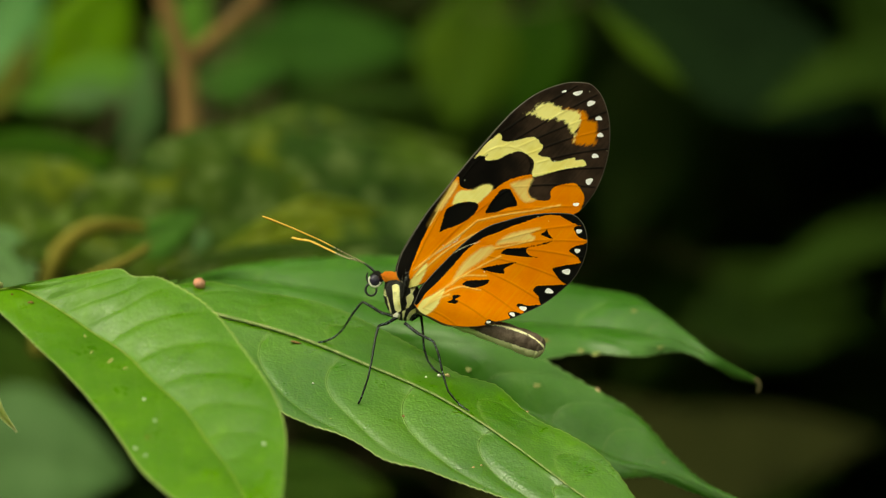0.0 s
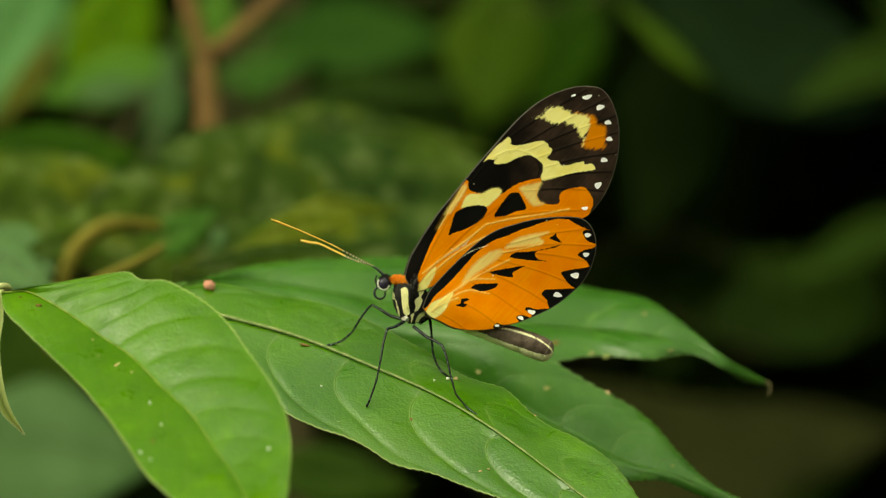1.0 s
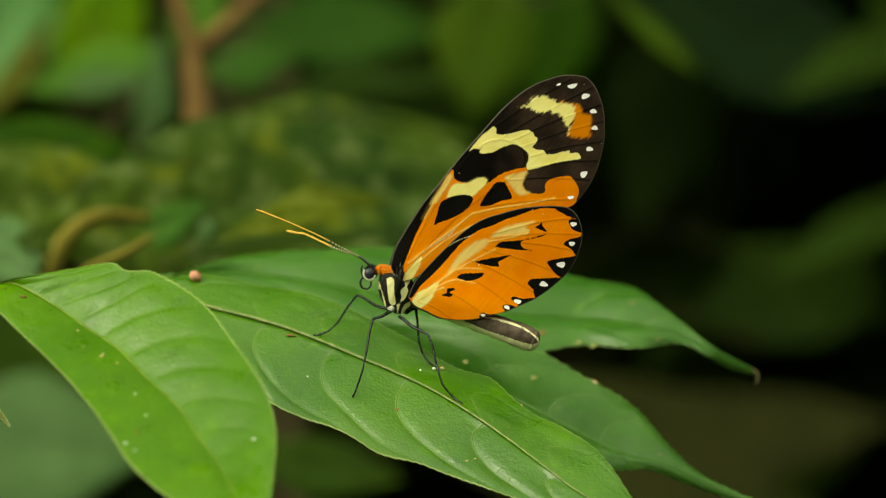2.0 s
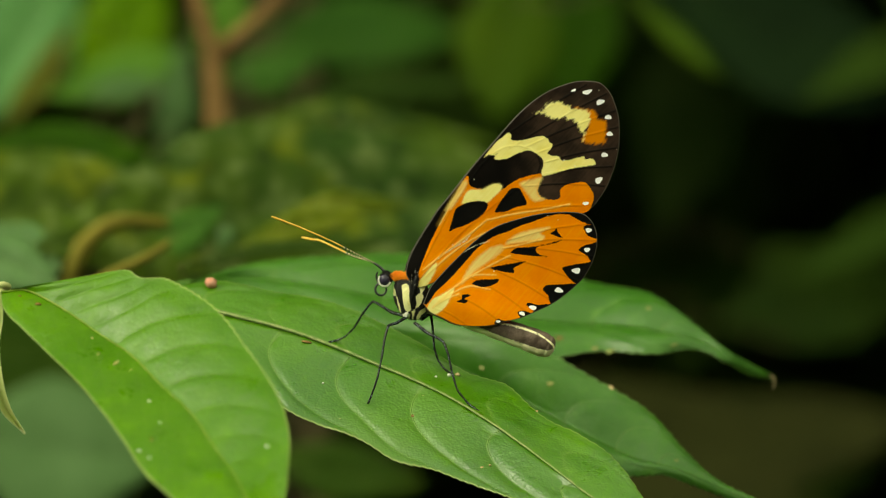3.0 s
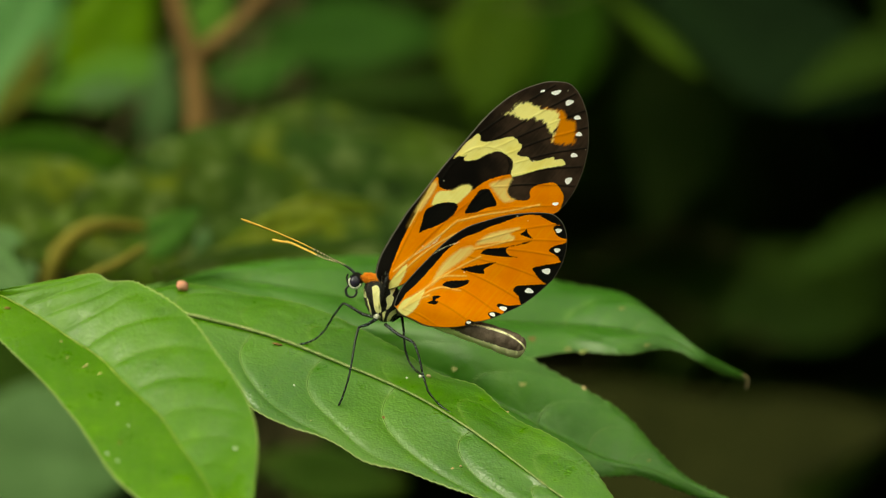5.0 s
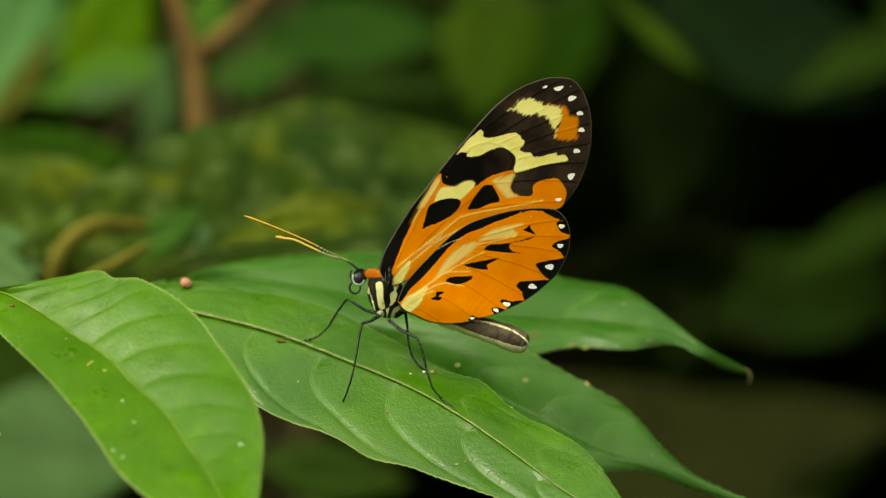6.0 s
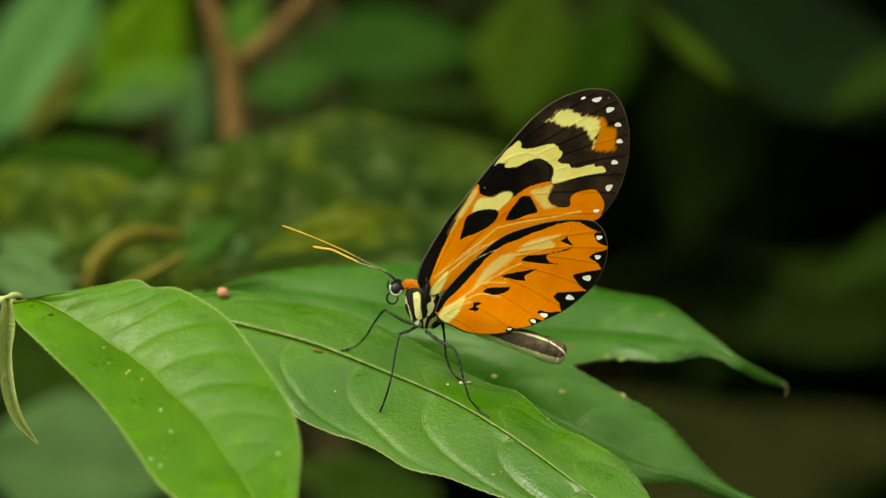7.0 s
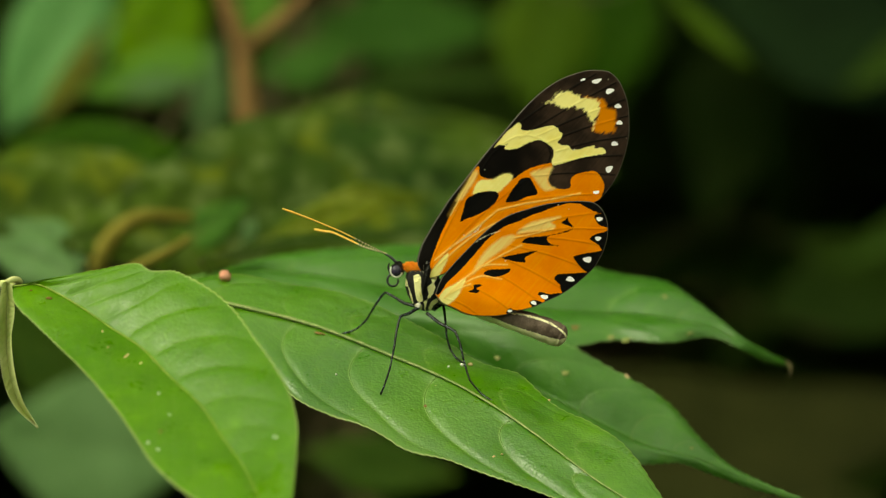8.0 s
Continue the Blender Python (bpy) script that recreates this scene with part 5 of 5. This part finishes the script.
    # legs: thigh, shank, foot
    for pts, knee, ankle in (([(-1.2, 1.2, 0.4), (-3.1, 2.2, 0.9), (-5.7, 3.4, 2.4), (-7.1, 4, 0.7), (-8.4, 4.8, -1.4), (-9.7, 5.3, -2.6), (-10.9, 5.5, -3.1), (-11.9, 5.3, -3.3)], 2, 4), ([(-1, -1, 0.3), (-2.3, -2, -0.5), (-3.5, -2.8, -0.9), (-4, -3.7, -2.7), (-4.5, -4.7, -5.8), (-5, -5.2, -8.1), (-5.8, -5.3, -10.5), (-6.3, -5.3, -11.6)], 2, 4), ([(0.1, -1, -0.5), (1.9, -2.4, -1.9), (4, -3.8, -3), (4.7, -4.6, -4.7), (5.2, -5.2, -7), (6, -5.9, -9.7), (7.5, -6.2, -11.5), (8.9, -6.9, -12.5), (9.8, -7.3, -12.9)], 2, 4), ([(1, 1.2, -0.1), (2.3, 1.8, 0.7), (2.6, 1.9, -1.2), (2.8, 1.7, -3.9), (3.3, 1.5, -5.6), (4.1, 1.1, -6.8), (5.2, 0.7, -7.6)], 2, 4)):
        path = (0.35 * spline(pts, 8 * (len(pts) - 1) + 1) + 0.65 * straight(pts, 8)) * MM
        k, a = knee * 8, ankle * 8
        leg = part("leg", tube("leg", path[:k + 1], np.interp(np.arange(k + 1), [0, k * 0.5, k], [0.25, 0.23, 0.17]) * MM, LEG_SKIN, 9), root, "thin black leg")
        part("shank", tube("shank", path[k:a + 1], np.linspace(0.17, 0.145, a - k + 1) * MM, LEG_SKIN, 8), leg)
        foot = path[a:]
        r = (0.115 + 0.035 * np.abs(np.sin(np.linspace(0, 5 * math.pi, len(foot))))) * MM
        part("foot", tube("foot", foot, r, LEG_SKIN, 8), leg)
    return root


butterfly()


# ---------------------------------------------------------------- crumbs and scars on the leaves
def landing(surface, target):
    """The place and the normal of the leaf where a thing comes to lie."""
    grid, normal, blade = surface
    d = np.linalg.norm(grid - np.array(target) * MM, axis=2)
    i, j = np.unravel_index(np.argmin(d), d.shape)
    return Vector(grid[i, j]), Vector(normal[i]), blade


def crumb(surface, target, size, material, name, label, seed):
    at, n, _ = landing(surface, target)
    c = at + n * size[2] * 0.55 * MM
    ob = new(name, blob(name, (0, 0, 0), [r * MM for r in size], material, 8, 10, 12 * (seed % 3) - 24, 0.35, seed))
    ob.matrix_world = Matrix.Translation(c)
    tagged(ob, label, "debris", "bits on the leaves")


def scar(surface, target, size, material, seed):
    """A flat dry spot grown into a leaf."""
    at, n, blade = landing(surface, target)
    x = n.orthogonal().normalized()
    y = n.cross(x)
    verts, faces = [tuple(at + n * 0.05 * MM)], []
    for k in range(12):
        a = k * math.pi / 6
        r = 1 + 0.3 * noise.noise(Vector((math.cos(a) * 2, math.sin(a) * 2, seed)))
        verts.append(tuple(at + (x * math.cos(a) * size[0] + y * math.sin(a) * size[1]) * r * MM + n * 0.015 * MM))
        faces.append((0, 1 + k, 1 + (k + 1) % 12))
    part("scar", mesh_of("scar", verts, faces, material), blade, "dry spot")


BACK, THIRD, MAIN, FRONT = SURFACES[-5:-1]
for i, (surface, target, size, material, name, label) in enumerate((
    (MAIN, (-32.5, 13.7, 890.4), (0.85, 0.85, 0.8), CRUMB_RED, "gall", "round salmon-pink gall on the leaf margin"),
    (MAIN, (2.2, -4.8, 883.8), (0.34, 0.26, 0.25), CRUMB, "crumb", "small tan crumb by the butterfly's foot"),
    (MAIN, (-0.8, -5.9, 883.5), (0.17, 0.15, 0.15), CRUMB_WHITE, "crumb", "tiny white crumb on the green leaf"),
    (MAIN, (1.2, -5.4, 883.7), (0.26, 0.22, 0.22), CRUMB_WHITE, "crumb", "whitish crumb under the butterfly's foot"),
    (MAIN, (-18.8, 0.8, 886.0), (0.8, 0.35, 0.14), BARK, "crumb", "brown dry scrap beside the midrib"),
    (MAIN, (6.6, -24.1, 878.1), (0.18, 0.15, 0.15), CRUMB, "crumb", "tiny yellowish crumb on the green leaf"),
    (MAIN, (11.2, -21.1, 878.8), (0.2, 0.15, 0.15), CRUMB, "crumb", "tiny yellowish crumb on the green leaf"),
    (MAIN, (-16.3, -6.8, 883.6), (0.16, 0.14, 0.14), CRUMB_WHITE, "crumb", "tiny white crumb on the green leaf"),
    (FRONT, (-53.8, -26.4, 900.6), (0.42, 0.2, 0.2), BARK, "crumb", "small brown crumb near the leaf base"),
    (FRONT, (-56.4, -24.5, 901.0), (0.22, 0.14, 0.12), BARK, "crumb", "small brown crumb near the leaf base"),
    (FRONT, (-37.8, -47.4, 895.2), (0.17, 0.15, 0.14), CRUMB_WHITE, "crumb", "tiny white crumb on the green leaf"),
    (FRONT, (-36.3, -52.5, 893.6), (0.15, 0.12, 0.12), CRUMB_WHITE, "crumb", "tiny white crumb on the green leaf"),
    (FRONT, (-38.7, -59.2, 890.8), (0.26, 0.16, 0.12), CRUMB_WHITE, "crumb", "small white crumb on the green leaf"),
    (FRONT, (-37.4, -60.6, 890.5), (0.18, 0.14, 0.12), CRUMB_WHITE, "crumb", "small white crumb on the green leaf"),
    (FRONT, (-22.2, -60.7, 893.0), (0.28, 0.2, 0.12), CRUMB_WHITE, "crumb", "small white crumb on the green leaf"),
    (FRONT, (-45.9, -32.7, 899.4), (0.16, 0.14, 0.14), CRUMB, "crumb", "tiny yellow crumb on the midrib"),
)):
    crumb(surface, target, size, material, name, label, i)
for i, (surface, target, size, material) in enumerate((
    (MAIN, (-4.2, -13.6, 881.3), (0.35, 0.3), BARK), (MAIN, (5.4, -24.5, 878.0), (0.25, 0.18), CRUMB), (MAIN, (16.8, -9.8, 882.0), (0.2, 0.16), CRUMB),
    (FRONT, (-43.0, -39.3, 897.4), (0.95, 0.14), CRUMB), (FRONT, (-45.3, -37.4, 897.7), (0.5, 0.08), CRUMB), (FRONT, (-40.6, -40.5, 897.3), (0.5, 0.1), CRUMB), (FRONT, (-37.3, -56.6, 891.9), (0.3, 0.22), BARK),
    (THIRD, (15.9, 22.5, 872.1), (0.6, 0.5), SPOT), (THIRD, (24.0, 22.8, 869.7), (0.45, 0.4), CRUMB), (THIRD, (33.5, 11.6, 864.3), (0.3, 0.25), SPOT), (THIRD, (6.5, 26.3, 873.9), (0.5, 0.4), SPOT),
    (BACK, (22.3, 32.6, 877.4), (0.5, 0.5), SPOT), (BACK, (23.9, 31.4, 876.7), (0.9, 0.5), SPOT), (BACK, (18.0, 33.2, 878.9), (0.55, 0.5), BARK), (BACK, (30.4, 40.6, 879.0), (0.4, 0.4), SPOT), (BACK, (34.6, 31.1, 875.8), (0.6, 0.3), SPOT))):
    scar(surface, target, size, material, i)

motions()
